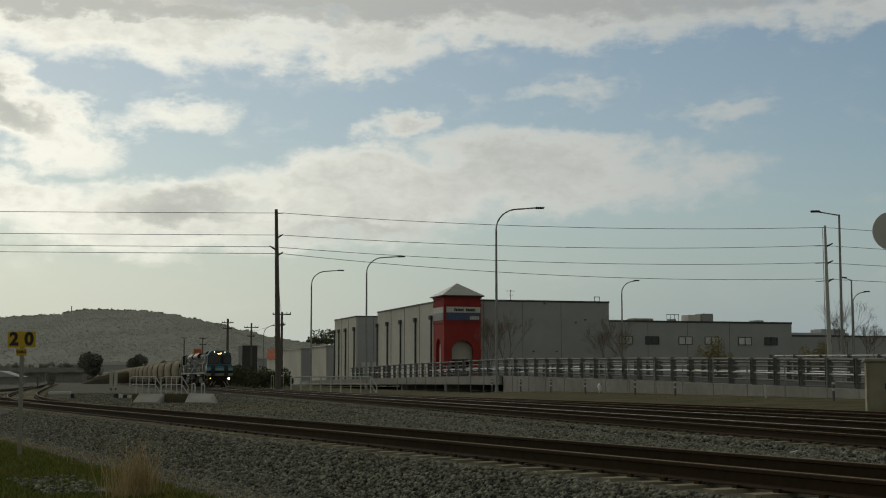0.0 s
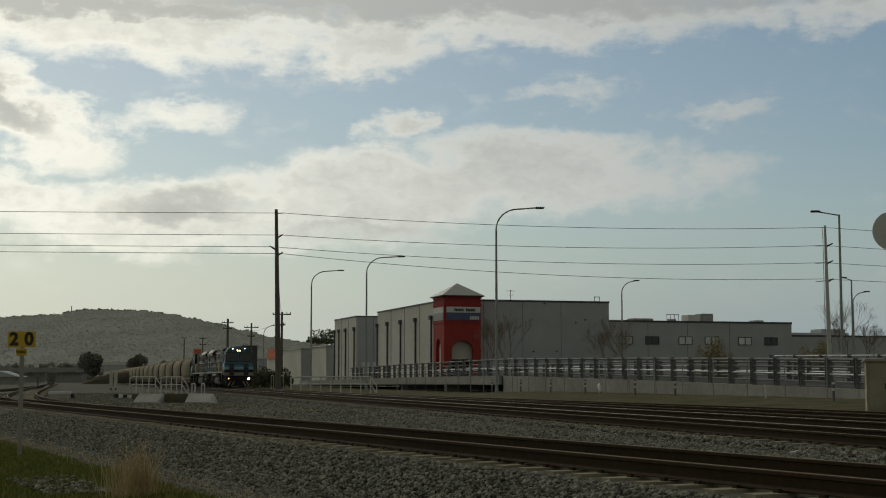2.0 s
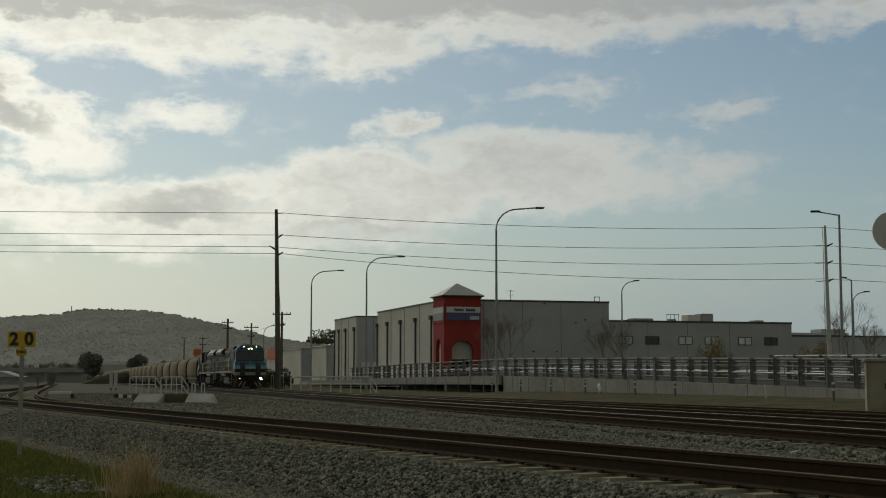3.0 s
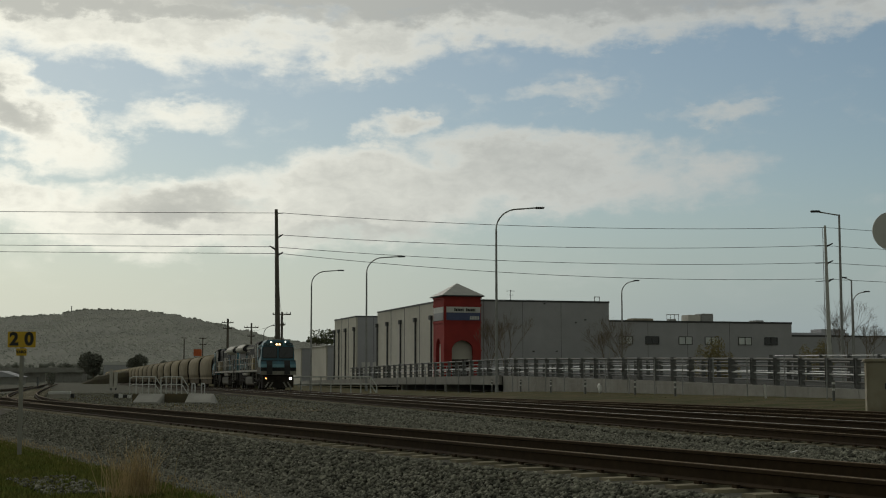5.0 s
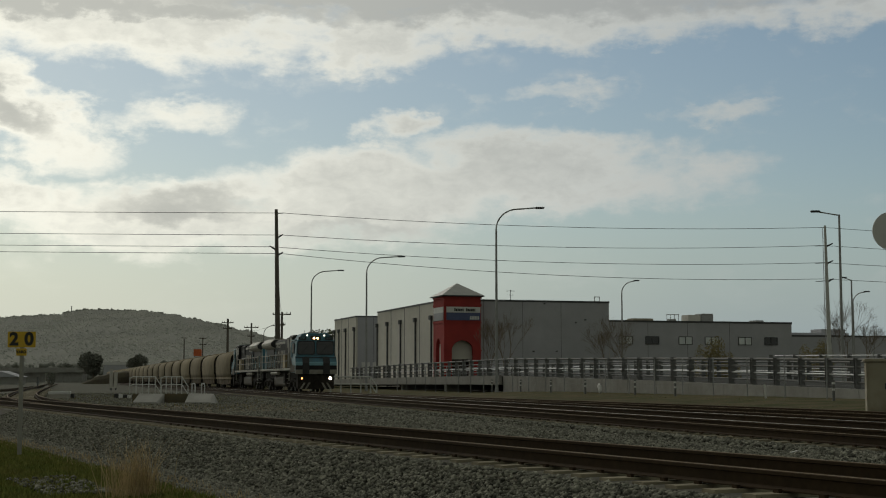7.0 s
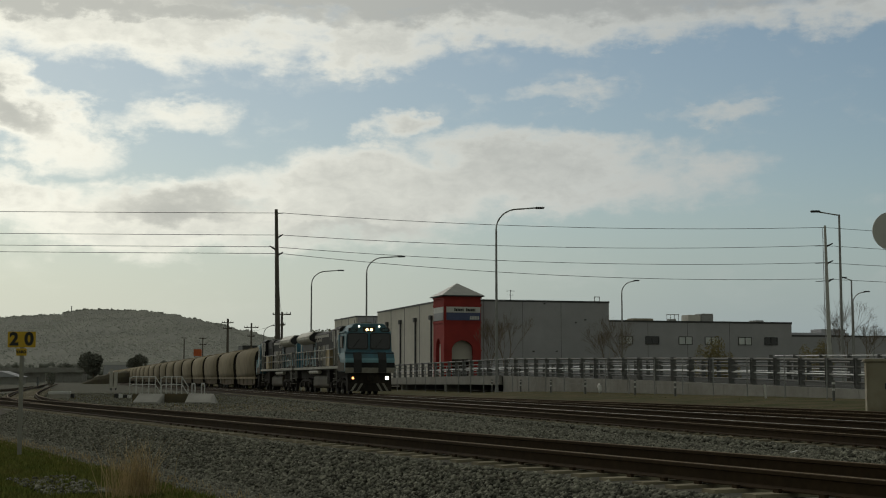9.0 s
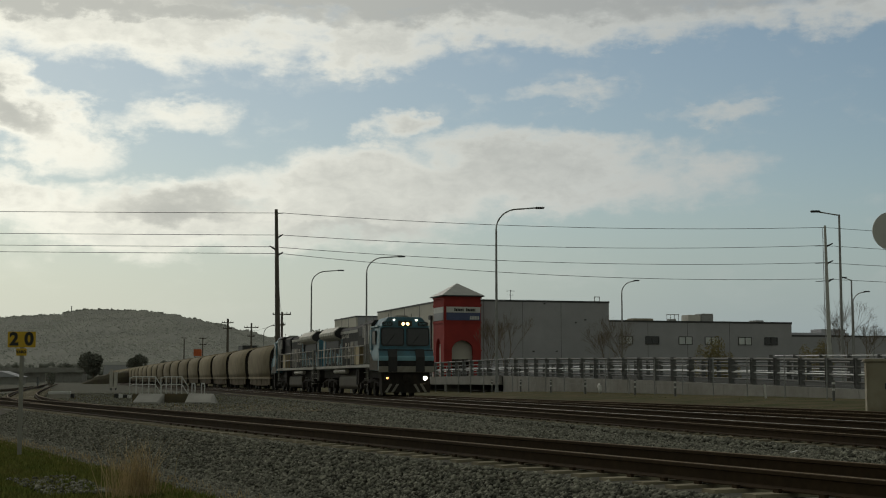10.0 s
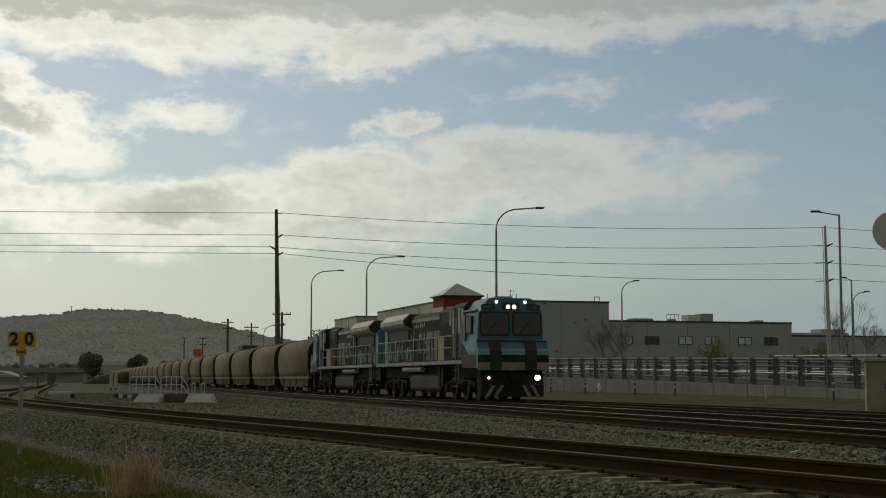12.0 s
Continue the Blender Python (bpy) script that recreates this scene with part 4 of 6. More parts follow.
cab_ = thing("equipment_cabinet", pose(14.05, 46.5, 0.42, 0, 0, -12), "beige trackside equipment cabinet", "cabinet")
bm_ = B()
box(bm_, -0.45, -0.4, 0.12, 0.9, 0.4, 1.72, 0.03)
part("body", bm_, "beige", cab_)
bm_ = B()
box(bm_, -0.52, -0.47, 1.72, 0.97, 0.47, 1.82, 0.03)
part("lid", bm_, "beige", cab_)
bm_ = B()
box(bm_, -0.5, -0.45, -0.15, 0.95, 0.45, 0.12)
part("plinth", bm_, "concrete", cab_)
bm_ = B()
box(bm_, -0.38, -0.425, 0.2, 0.2, -0.404, 1.6, 0.01)
part("door", bm_, "beige", cab_)
bm_ = B()
box(bm_, 0.1, -0.46, 0.85, 0.14, -0.426, 1.05)
part("handle", bm_, "darksteel", cab_)
pst = thing("timber_post", pose(14.0, 44.6, 0.40), "dark square timber post", "post")
bm_ = B()
box(bm_, -0.11, -0.11, -0.1, 0.11, 0.11, 1.62, 0.015)
part("post", bm_, "wood", pst)


# ---- poles, wires and street lamps ----
def street_lamp(col, y, top, arm, label, base=0.4, leaning=0.0, straight_arm=False):
    x = px(col, y)
    t = thing("street_lamp", pose(x, y, base), label, "street lamp", "street lamps")
    h = top - base
    bm = B()
    rod(bm, (0, 0, 0), (0, 0, 0.5), 0.16, 0.15, 10)
    part("footing", bm, "steel", t)
    bm = B()
    sgn = 1 if arm > 0 else -1
    if straight_arm:
        rod(bm, (0, 0, 0.5), (0, 0, h), 0.12, 0.075, 10)
        rod(bm, (0, 0, h - 0.05), (arm, 0, h + 0.25), 0.05, 0.045)
    else:
        r = min(1.6, abs(arm) * 0.85)
        rod(bm, (0, 0, 0.5), (0, 0, h - r), 0.12, 0.075, 10)
        pts = [(sgn * r * (1 - math.cos(a * math.pi / 16)), 0, h - r + r * 0.93 * math.sin(a * math.pi / 16)) for a in range(9)]
        bent(bm, pts + [(arm, 0, h)], 0.055, 8)
    part("pole", bm, "steel", t)
    bm = B()
    z = h + (0.25 if straight_arm else 0.0)
    box(bm, arm - 0.30, -0.14, z - 0.09, arm + 0.42, 0.14, z + 0.06, 0.05)
    part("lamp_head", bm, "darksteel", t, "dark lamp head")
    return t


street_lamp(879, 107, 14.35, 3.2, "tall galvanised street lamp with a curved arm")
street_lamp(648, 140, 13.5, 3.3, "tall galvanised street lamp with a curved arm")
street_lamp(550, 160, 13.65, 3.2, "galvanised street lamp with a curved arm far down the road")
street_lamp(1102, 170, 13.2, 1.7, "street lamp with a short curved arm by the offices")
street_lamp(1492, 105, 13.6, -1.8, "dark street lamp with a straight arm", straight_arm=True)
street_lamp(1511, 150, 11.9, -0.9, "smaller street lamp beside the steel mast", straight_arm=True)
street_lamp(1513, 170, 11.9, 1.6, "far street lamp with a short curved arm")
street_lamp(466, 250, 10.9, 1.9, "far street lamp with a curved arm")


def wood_pole(col, y, top, label, arms, r0=0.21, r1=0.16, base=0.35, lean=0.0):
    t = thing("power_pole", pose(px(col, y), y, base), label, "power pole", "power poles")
    h = top - base
    bm = B()
    rod(bm, (0, 0, -0.2), (lean, 0, h), r0, r1, 10)
    part("pole", bm, "wood", t)
    for z, half, tilt in arms:
        bm = B()
        box(bm, -half, -0.16, z - 0.09, half, -0.0, z + 0.09, 0, pose(lean * z / h, -r1 - 0.01, 0) )
        c = part("crossarm", bm, "wood", t)
        for k in (-0.95, -0.55, 0.55, 0.95):
            bm = B()
            rod(bm, (lean * z / h + k * half, -r1 - 0.08, z + 0.06), (lean * z / h + k * half, -r1 - 0.08, z + 0.34), 0.06, 0.04, 6)
            part("insulator", bm, "darksteel", c)
    return t


POLE_Y, MAST_Y = 136.0, 150.0
big_pole = wood_pole(493, POLE_Y, 17.65, "tall weathered wooden transmission pole with standoff insulators", (), 0.30, 0.15, lean=-0.38)
for z_, sx_ in ((14.85, 1), (13.75, -1), (13.15, 1)):
    bm_ = B()
    rod(bm_, (-0.33, 0, z_ - 0.35), (-0.33 + sx_ * 0.62, -0.1, z_ + 0.05), 0.08, 0.06, 8)
    part("standoff_insulator", bm_, "darksteel", big_pole)
bm_ = B()
rod(bm_, (-0.35, 0, 16.9), (0.35, 0, 16.95), 0.04, 0.04, 6)
part("earth_wire_arm", bm_, "darksteel", big_pole)
wood_pole(498, 205, 11.1, "wooden power pole with a crossarm", ((10.4, 1.3, 0), (8.9, 0.5, 0)))
wood_pole(402, 300, 14.1, "wooden power pole with two crossarms and a transformer", ((12.9, 1.2, 0), (11.7, 0.9, 0)), 0.30, 0.22, lean=0.0)
wood_pole(444, 280, 12.4, "wooden power pole with crossarms", ((11.2, 1.4, 0), (9.5, 0.7, 0)))
wood_pole(358, 420, 13.6, "far wooden power pole with two crossarms", ((13.0, 1.1, 0), (11.2, 1.1, 0)))
wood_pole(325, 420, 13.2, "far wooden power pole", ((13.1, 0.9, 0),))
wood_pole(387, 480, 9.3, "far small power pole", ((9.0, 1.0, 0),))

mast = thing("steel_mast", pose(px(1470, MAST_Y), MAST_Y, 0.4), "tapered galvanised steel transmission mast with a climbing ladder", "mast")
bm_ = B()
rod(bm_, (0, 0, 0), (-0.22, 0, 17.2), 0.28, 0.12, 14)
part("shaft", bm_, "palerail", mast)
bm_ = B()
for k_ in range(34):
    z_ = 4.0 + k_ * 0.37
    rod(bm_, (-0.48, -0.1, z_), (-0.2, -0.05, z_), 0.02, n=4)
rod(bm_, (-0.46, -0.1, 3.5), (-0.50, -0.1, 16.9), 0.03, n=5)
part("ladder", bm_, "steel", mast)
for z_ in (14.9, 13.1, 11.2):
    bm_ = B()
    rod(bm_, (-0.1, 0, z_ + 0.1), (0.55, 0, z_ + 0.42), 0.10, 0.06, 8)
    rod(bm_, (-1.3, 0, z_ + 0.12), (-0.2, 0, z_ + 0.2), 0.03, 0.045, 8)
    part("insulator_arm", bm_, "darksteel", mast)


def wire(a, b, sag, r=0.024, parent=None):
    pts = []
    for i in range(17):
        f = i / 16
        p = Vector(a).lerp(Vector(b), f)
        p.z -= sag * 4 * f * (1 - f)
        pts.append(p)
    return part("wire", sweep(pts, [(r * math.cos(q * math.pi / 2), r * math.sin(q * math.pi / 2)) for q in range(4)]), "darksteel", parent)


lines = thing("power_lines", Matrix.Identity(4), "dark overhead power line conductors strung between poles", "power line")
px0, pm = px(487, POLE_Y), px(1463, MAST_Y)
for za, zb, sag, o in ((17.3, 17.4, 0.66, 0.6), (15.2, 15.5, 0.68, 0.4), (14.08, 13.7, 0.75, -0.4), (13.44, 12.0, 0.88, 0.4)):
    wire((px0 + o, POLE_Y, za), (pm, MAST_Y, zb), sag, parent=lines)
    wire((pm, MAST_Y, zb), (pm + 60, MAST_Y + 25, zb + 0.3), 0.4, parent=lines)
    wire((px0 + o, POLE_Y, za), (px0 - 75, POLE_Y + 3, za + 1.0), 0.1, parent=lines)
for a_, b_ in (((402, 300, 12.7), (444, 280, 11.0)), ((444, 280, 11.0), (498, 205, 10.1)), ((498, 205, 10.1), (487, 136, 13.0))):
    wire((px(a_[0], a_[1]), a_[1], a_[2]), (px(b_[0], b_[1]), b_[1], b_[2]), 0.5, 0.02, lines)


# ---- signs ----
def words(name, text, size, m, material, parent, label=""):
    cu = bpy.data.curves.new(name, "FONT")
    cu.body, cu.size, cu.align_x, cu.align_y, cu.extrude, cu.offset = text, size, "CENTER", "CENTER", 0.002, 0.010 * size / 0.25
    tmp = bpy.data.objects.new(name, cu)
    me = bpy.data.meshes.new_from_object(tmp)
    bpy.data.objects.remove(tmp)
    me.materials.append(M[material])
    ob = new(name, me)
    ob.parent, ob.matrix_basis = parent, m
    return tagged(ob, label) if label else ob


sg = thing("speed_sign", pose(-8.17, 28.0, 0.35), "yellow track speed sign reading 20 on a slim post", "sign")
bm_ = B()
rod(bm_, (0, 0.03, -0.2), (0, 0.03, 2.1), 0.042, n=10)
part("post", bm_, "concrete", sg, "grey post")
bm_ = B()
box(bm_, -0.27, -0.02, 1.86, 0.27, 0.0, 2.165, 0.004)
plate = part("plate", bm_, "yellow", sg, "yellow plate with black numerals")
words("numeral", "2", 0.34, pose(-0.145, -0.024, 2.012, 90, 0, 0), "black", plate)
words("numeral", "0", 0.34, pose(0.145, -0.024, 2.012, 90, 0, 0), "black", plate)
bm_ = B()
box(bm_, -0.10, -0.02, 1.70, 0.10, 0.0, 1.84, 0.004)
small = part("plate", bm_, "yellow", sg, "small yellow plate with black writing")
words("lettering", "YARD", 0.075, pose(0, -0.024, 1.77, 90, 0, 0), "black", small)

disc = thing("round_sign", pose(6.27, 20.0, 0.0), "round sign seen from its grey metal back on a post", "sign")
bm_ = B()
rod(bm_, (0, 0.02, 3.66), (0, 0.04, 3.66), 0.27, n=40)
part("plate", bm_, "white", disc)
bm_ = B()
rod(bm_, (0.12, -0.02, 0), (0.12, -0.02, 3.9), 0.03, n=8)
part("post", bm_, "steel", disc)


hoard = thing("orange_hoarding", pose(px(342, 400), 400, 0.3), "orange hoarding on two posts beyond the train", "sign")
bm_ = B()
box(bm_, 0, 0, 7.6, 2.2, 0.12, 9.5)
part("panel", bm_, "orange", hoard)
for x_ in (0.3, 1.8):
    bm_ = B()
    rod(bm_, (x_, 0.2, -0.1), (x_, 0.2, 9.2), 0.08)
    part("post", bm_, "darksteel", hoard)


# ---- culvert with handrails ----
def handrail(name, m, length, label, high=0.82, slope_end=1, bays=4, r=0.023):
    t = thing(name, m, label, "railing")
    for i in range(bays + 1):
        bm = B()
        x = length * i / bays
        rod(bm, (x, 0, 0), (x, 0, high), r, n=8)
        part("post", bm, "palerail", t)
    for h in (high, high * 0.55):
        bm = B()
        bent(bm, [(0, 0, h - 0.07), (length * 0.12, 0, h), (length, 0, h), (length + 0.32 * slope_end, -0.1, h - high * 0.55)], r, 8)
        part("rail", bm, "palerail", t)
    bm = B()
    rod(bm, (length + 0.32 * slope_end, -0.1, 0), (length + 0.32 * slope_end, -0.1, high * 0.45), r, n=8)
    part("post", bm, "palerail", t)
    return t


CY = 70.0
handrail("handrail", pose(px(230, CY), CY, 0.88), px(275, CY) - px(230, CY), "galvanised pipe handrail on the culvert headwall")
handrail("handrail", pose(px(285, CY), CY, 0.88), px(322, CY) - px(285, CY), "galvanised pipe handrail on the culvert headwall")
handrail("handrail", pose(px(515, 121), 121, 0.40), px(656, 121) - px(515, 121), "galvanised pipe handrail beyond the main line", 1.38, 1.6, 8, 0.055)


def slab(name, c0, c1, y, z0, z1, deep, label, material="pale", cut=0.25):
    t = thing(name, pose(px(c0, y), y, 0), label, "concrete block")
    w = px(c1, y) - px(c0, y)
    bm = B()
    prism(bm, [(0, z0), (w, z0), (w, z1 - cut), (w - cut, z1), (cut * 0.3, z1), (0, z1 - 0.05)], "y", 0, deep)
    part("block", bm, material, t)
    return t


def wing_wall(c0, c1, y, label, lean):
    """A sloping slab: high against the headwall, low towards the camera, its outer end splayed."""
    t = thing("wing_wall", pose(px(c0, y), y, 0), label, "concrete block")
    w = px(c1, y) - px(c0, y)
    bm = B()
    low = [(-0.05, -0.6), (w + 0.05, -0.6), (w - 0.02, 1.0), (0.02, 1.0)]
    top = [(0.10 - min(0, lean), -0.5, 0.52), (w - 0.06 - max(0, lean), -0.5, 0.50), (w - max(0, lean) * 1.6, 1.0, 0.90), (-min(0, lean) * 1.6, 1.0, 0.92)]
    a = [bm.verts.new((x, q, 0.3)) for x, q in low]
    b = [bm.verts.new(p) for p in top]
    fs = [bm.faces.new(a[::-1]), bm.faces.new(b)] + [bm.faces.new((a[k], a[(k + 1) % 4], b[(k + 1) % 4], b[k])) for k in range(4)]
    bmesh.ops.recalc_face_normals(bm, faces=fs)
    bmesh.ops.bevel(bm, geom=list(bm.edges), offset=0.03, segments=2, affect="EDGES")
    part("block", bm, "concrete", t)


wing_wall(232, 285, CY - 1.2, "pale concrete culvert wing wall", -0.12)
wing_wall(328, 385, CY - 1.2, "pale concrete culvert wing wall with a sloped end", 0.2)
slab("headwall", 235, 345, CY - 0.15, 0.3, 0.88, 0.6, "earth-stained culvert headwall below the handrails", "brown", 0.04)
rub = thing("broken_kerb", pose(px(203, 88), 88, 0.42, 0, 0, 12), "broken black and white painted kerb blocks", "kerb")
for k_ in range(5):
    bm_ = B()
    box(bm_, k_ * 0.26, -0.2, 0.0, k_ * 0.26 + 0.24, 0.2, 0.30 - 0.03 * k_, 0.02)
    part("kerb_block", bm_, "white" if k_ % 2 else "black", rub)
box_ = thing("junction_box", pose(px(88, 86), 86, 0.43, 0, 0, 8), "long white lidded junction box with a dark end", "box")
bm_ = B()
box(bm_, 0, -0.3, 0, 1.2, 0.3, 0.26, 0.02)
part("body", bm_, "pale", box_)
bm_ = B()
box(bm_, -0.04, -0.34, 0.26, 1.24, 0.34, 0.44, 0.03)
part("lid", bm_, "white", box_)
bm_ = B()
box(bm_, 1.25, -0.2, 0.02, 1.45, 0.2, 0.28, 0.02)
part("motor", bm_, "black", box_)
for c_, y_, h_ in ((67, 240, 1.6), (82, 250, 2.2), (92, 255, 1.8), (205, 150, 1.9), (197, 148, 2.2)):
    t_ = thing("signal_box", pose(px(c_, y_), y_, 0.40), "small pale trackside relay box on a stub post", "relay box", "relay boxes")
    bm_ = B()
    box(bm_, -0.16, -0.14, 0.25, 0.16, 0.14, h_, 0.03)
    part("body", bm_, "pale" if c_ != 67 else "postgrey", t_)
    bm_ = B()
    rod(bm_, (0, 0, -0.1), (0, 0, 0.26), 0.08)
    part("stub", bm_, "darksteel", t_)
for c_, y_ in ((480, 141), (497, 141), (340, 72), (357, 72)):
    t_ = thing("frame_stand", pose(px(c_, y_), y_, 0.42), "small pale pipe frame beside the track", "frame", "pipe frames")
    hh_ = 1.5 if c_ > 400 else 0.95
    bm_ = B()
    bent(bm_, [(0, 0, 0), (0, 0, hh_), (hh_ * 0.16, 0, hh_), (hh_ * 0.16, 0, 0)], 0.03)
    part("frame", bm_, "palesteel", t_)


# ---- hill and distance ----
def build_hill():
    ridge = ((-400, 600), (-120, 570), (0, 562), (50, 559), (100, 557), (130, 550), (160, 548), (250, 550), (300, 556), (340, 564), (380, 573), (430, 585), (480, 597), (540, 606), (600, 613), (700, 628), (850, 645), (1000, 655))
    Y0, Y1 = 1500.0, 2600.0
    cols = [c for c in range(-400, 1001, 4)]
    rows = 26
    verts, faces = [], []
    for c in cols:
        for (a, ya), (b, yb) in zip(ridge, ridge[1:]):
            if c <= b:
                f = (c - a) / (b - a)
                py = ya + (yb - ya) * (f * f * (3 - 2 * f))
                break
        top = (671 - py) * Y1 / 2560 + 1.6
        for r in range(rows + 1):
            f = r / rows
            y = Y0 + (Y1 - Y0) * f
            e = f ** 1.15
            n = noise.noise(Vector((c * 0.02, f * 4, 0.3))) * 4 * math.sin(math.pi * f)
            t = noise.noise(Vector((c * 0.35, f * 30, 2.0))) * 1.8 + noise.noise(Vector((c * 0.11, f * 9, 5.0))) * 1.6
            verts.append(((c - 784) * y / 2560, y, max(0.2, e * top + (t if r == rows else 0))))
    w = rows + 1
    for i in range(len(cols) - 1):
        for r in range(rows):
            a = i * w + r
            faces.append((a, a + w, a + w + 1, a + 1))
    # the hill's haze is in its material colour
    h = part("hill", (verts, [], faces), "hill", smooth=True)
    tagged(h, "wooded hill on the horizon, haze mixed into its colour", "hill", kind="structure")


build_hill()
tw = thing("hilltop_mast", pose(px(124, 2590), 2590, 118), "thin mast on the hilltop", "mast")
bm_ = B()
rod(bm_, (0, 0, -6), (0, 0, 14), 1.0, 0.7, 6)
part("mast", bm_, "darksteel", tw)


# ---- plants ----
def leaf_cloud(blobs, count, size, seed, flat=1.0):
    """Many small leaf clumps, thickest near the rim of each ellipsoid."""
    rng = np.random.default_rng(seed)
    verts, faces = [], []
    for (cx, cy, cz, rx, ry, rz), k in zip(blobs, count):
        for _ in range(k):
            v = rng.normal(size=3)
            v /= np.linalg.norm(v)
            r = rng.uniform(0.45, 1.08) ** 0.6
            p = np.array((cx + v[0] * rx * r, cy + v[1] * ry * r, cz + v[2] * rz * r))
            a, b = rng.normal(size=3), rng.normal(size=3)
            a /= np.linalg.norm(a)
            b -= a * a.dot(b)
            b /= np.linalg.norm(b)
            s = size * rng.uniform(0.5, 1.3)
            i = len(verts)
            verts += [tuple(p + a * s), tuple(p + b * s * 0.6), tuple(p - a * s), tuple(p - b * s * 0.6)]
            faces.append((i, i + 1, i + 2, i + 3))
    return verts, [], faces


def tree(name, x, y, h, spread, seed, label, material="leaf", trunk=0.35, k=420, leaf=0.22, base=0.3, rise=(0.3, 0.86), squash=0.8):
    rng = random.Random(seed)
    t = thing(name, pose(x, y, base), label, "tree")
    bm = B()
    rod(bm, (0, 0, -0.2), (0, 0, h * 0.5), trunk * 0.5, trunk * 0.3, 8)
    blobs = []
    for i in range(11):
        a = rng.uniform(0, 6.28)
        z = h * rng.uniform(*rise)
        r = spread * rng.uniform(0.05, 0.62) * (1.15 - 0.6 * abs(z / h - 0.55))
        rod(bm, (0, 0, h * rng.uniform(0.2, 0.45)), (r * math.cos(a), r * math.sin(a), z), trunk * 0.2, trunk * 0.06, 6)
        q = spread * rng.uniform(0.36, 0.52)
        blobs.append((r * math.cos(a), r * math.sin(a), z, q, q, q * squash))
    part("trunk", bm, "twig", t)
    part("crown", leaf_cloud(blobs, [k // 11] * 11, leaf, seed), material, t)
    return t


def bush(x, y, w, h, seed, material, label, k=500, leaf=0.14, base=0.35):
    t = thing("bush", pose(x, y, base), label, "bush", "bushes along the line")
    rng = random.Random(seed)
    bm = B()
    blobs = []
    for i in range(6):
        a = rng.uniform(-0.5, 0.5) * w
        z = h * rng.uniform(0.35, 0.7)
        rod(bm, (a * 0.3, 0, -0.1), (a, rng.uniform(-0.3, 0.3), z), 0.05, 0.02, 5)
        blobs.append((a, rng.uniform(-0.4, 0.4), z, w * 0.25, w * 0.2, h * 0.38))
    part("stem", bm, "twig", t)
    part("foliage", leaf_cloud(blobs, [k // 6] * 6, leaf, seed), material, t)


def bare_tree(x, y, h, seed, label, base=0.4, spread=0.42, depth=6):
    rng = random.Random(seed)
    t = thing("bare_tree", pose(x, y, base), label, "tree", "bare trees")
    verts, faces = [], []

    def limb(p, d, ln, r, lv):
        q = p + d * ln
        side = d.orthogonal().normalized()
        oth = d.cross(side)
        i = len(verts)
        n = 5 if lv > 2 else 3
        for c, rr in ((p, r), (q, r * 0.65)):
            for k in range(n):
                a = k * 6.283 / n
                verts.append(tuple(c + side * math.cos(a) * rr + oth * math.sin(a) * rr))
        for k in range(n):
            faces.append((i + k, i + (k + 1) % n, i + n + (k + 1) % n, i + n + k))
        if lv == 0:
            return
        for _ in range(3 if lv > 1 else 2):
            v = (d + Vector((rng.uniform(-1, 1), rng.uniform(-1, 1), rng.uniform(-0.15, 0.6))) * spread).normalized()
            limb(p.lerp(q, rng.uniform(0.6, 1.0)), v, ln * rng.uniform(0.62, 0.88), max(r * 0.58, 0.009), lv - 1)

    limb(Vector((0, 0, -0.1)), Vector((0, 0, 1)), h * 0.285, h * 0.0085, depth)
    part("crown", (verts, [], faces), "twig", t)


bare_tree(px(893, 165), 165, 11.0, 2, "slender bare street tree")
bare_tree(px(868, 168), 168, 9.5, 3, "slender bare street tree")
bare_tree(px(1078, 160), 160, 9.4, 4, "bare street tree with a wide crown", spread=0.6)
bare_tree(px(1102, 165), 165, 9.5, 14, "bare street tree with a wide crown", spread=0.6)
bare_tree(px(1500, 172), 172, 11.2, 5, "large bare tree by the road", spread=0.58)
bare_tree(px(1530, 176), 176, 10.4, 6, "large bare tree by the road", spread=0.58)
bush(px(1265, 150), 150, 3.2, 5.4, 7, "olive", "olive green shrub in front of the offices", 6000, 0.085)
bush(px(1295, 152), 152, 2.6, 3.4, 8, "olive", "olive green shrub in front of the offices", 4000, 0.08)
bush(px(1452, 158), 158, 3.4, 5.6, 9, "olive", "olive green shrub by the mast", 5000, 0.085)
for i_, (c_, y_, w_, h_) in enumerate(((415, 204, 4.4, 3.0), (440, 198, 4.6, 3.2), (463, 188, 4.0, 2.6), (484, 174, 3.2, 2.4), (503, 166, 2.2, 1.5), (428, 212, 4.0, 3.2), (396, 226, 4.5, 3.6))):
    bush(px(c_, y_), y_, w_, h_, 20 + i_, "leaf", "dark green scrub behind the main line", 1500, 0.15)
bush(px(90, 240), 240, 1.5, 2.4, 41, "farleaf", "dark ragged shrub by the relay boxes", 600, 0.12)
tree("pine_tree", px(562, 320), 320, 12.6, 4.0, 31, "dark flat-topped tree above the sheds", k=620, leaf=0.3, rise=(0.74, 0.93), squash=0.38)
tree("pine_tree", px(584, 325), 325, 12.6, 3.2, 32, "dark flat-topped tree above the sheds", k=480, leaf=0.3, rise=(0.74, 0.93), squash=0.38)
tree("round_tree", px(165, 430), 430, 8.8, 4.6, 33, "dense dark round tree in the yard", k=3600, leaf=0.42, material="farleaf")
tree("round_tree", px(247, 520), 520, 10.4, 4.5, 34, "dark tree behind the wagons", k=2000, leaf=0.42, material="farleaf")
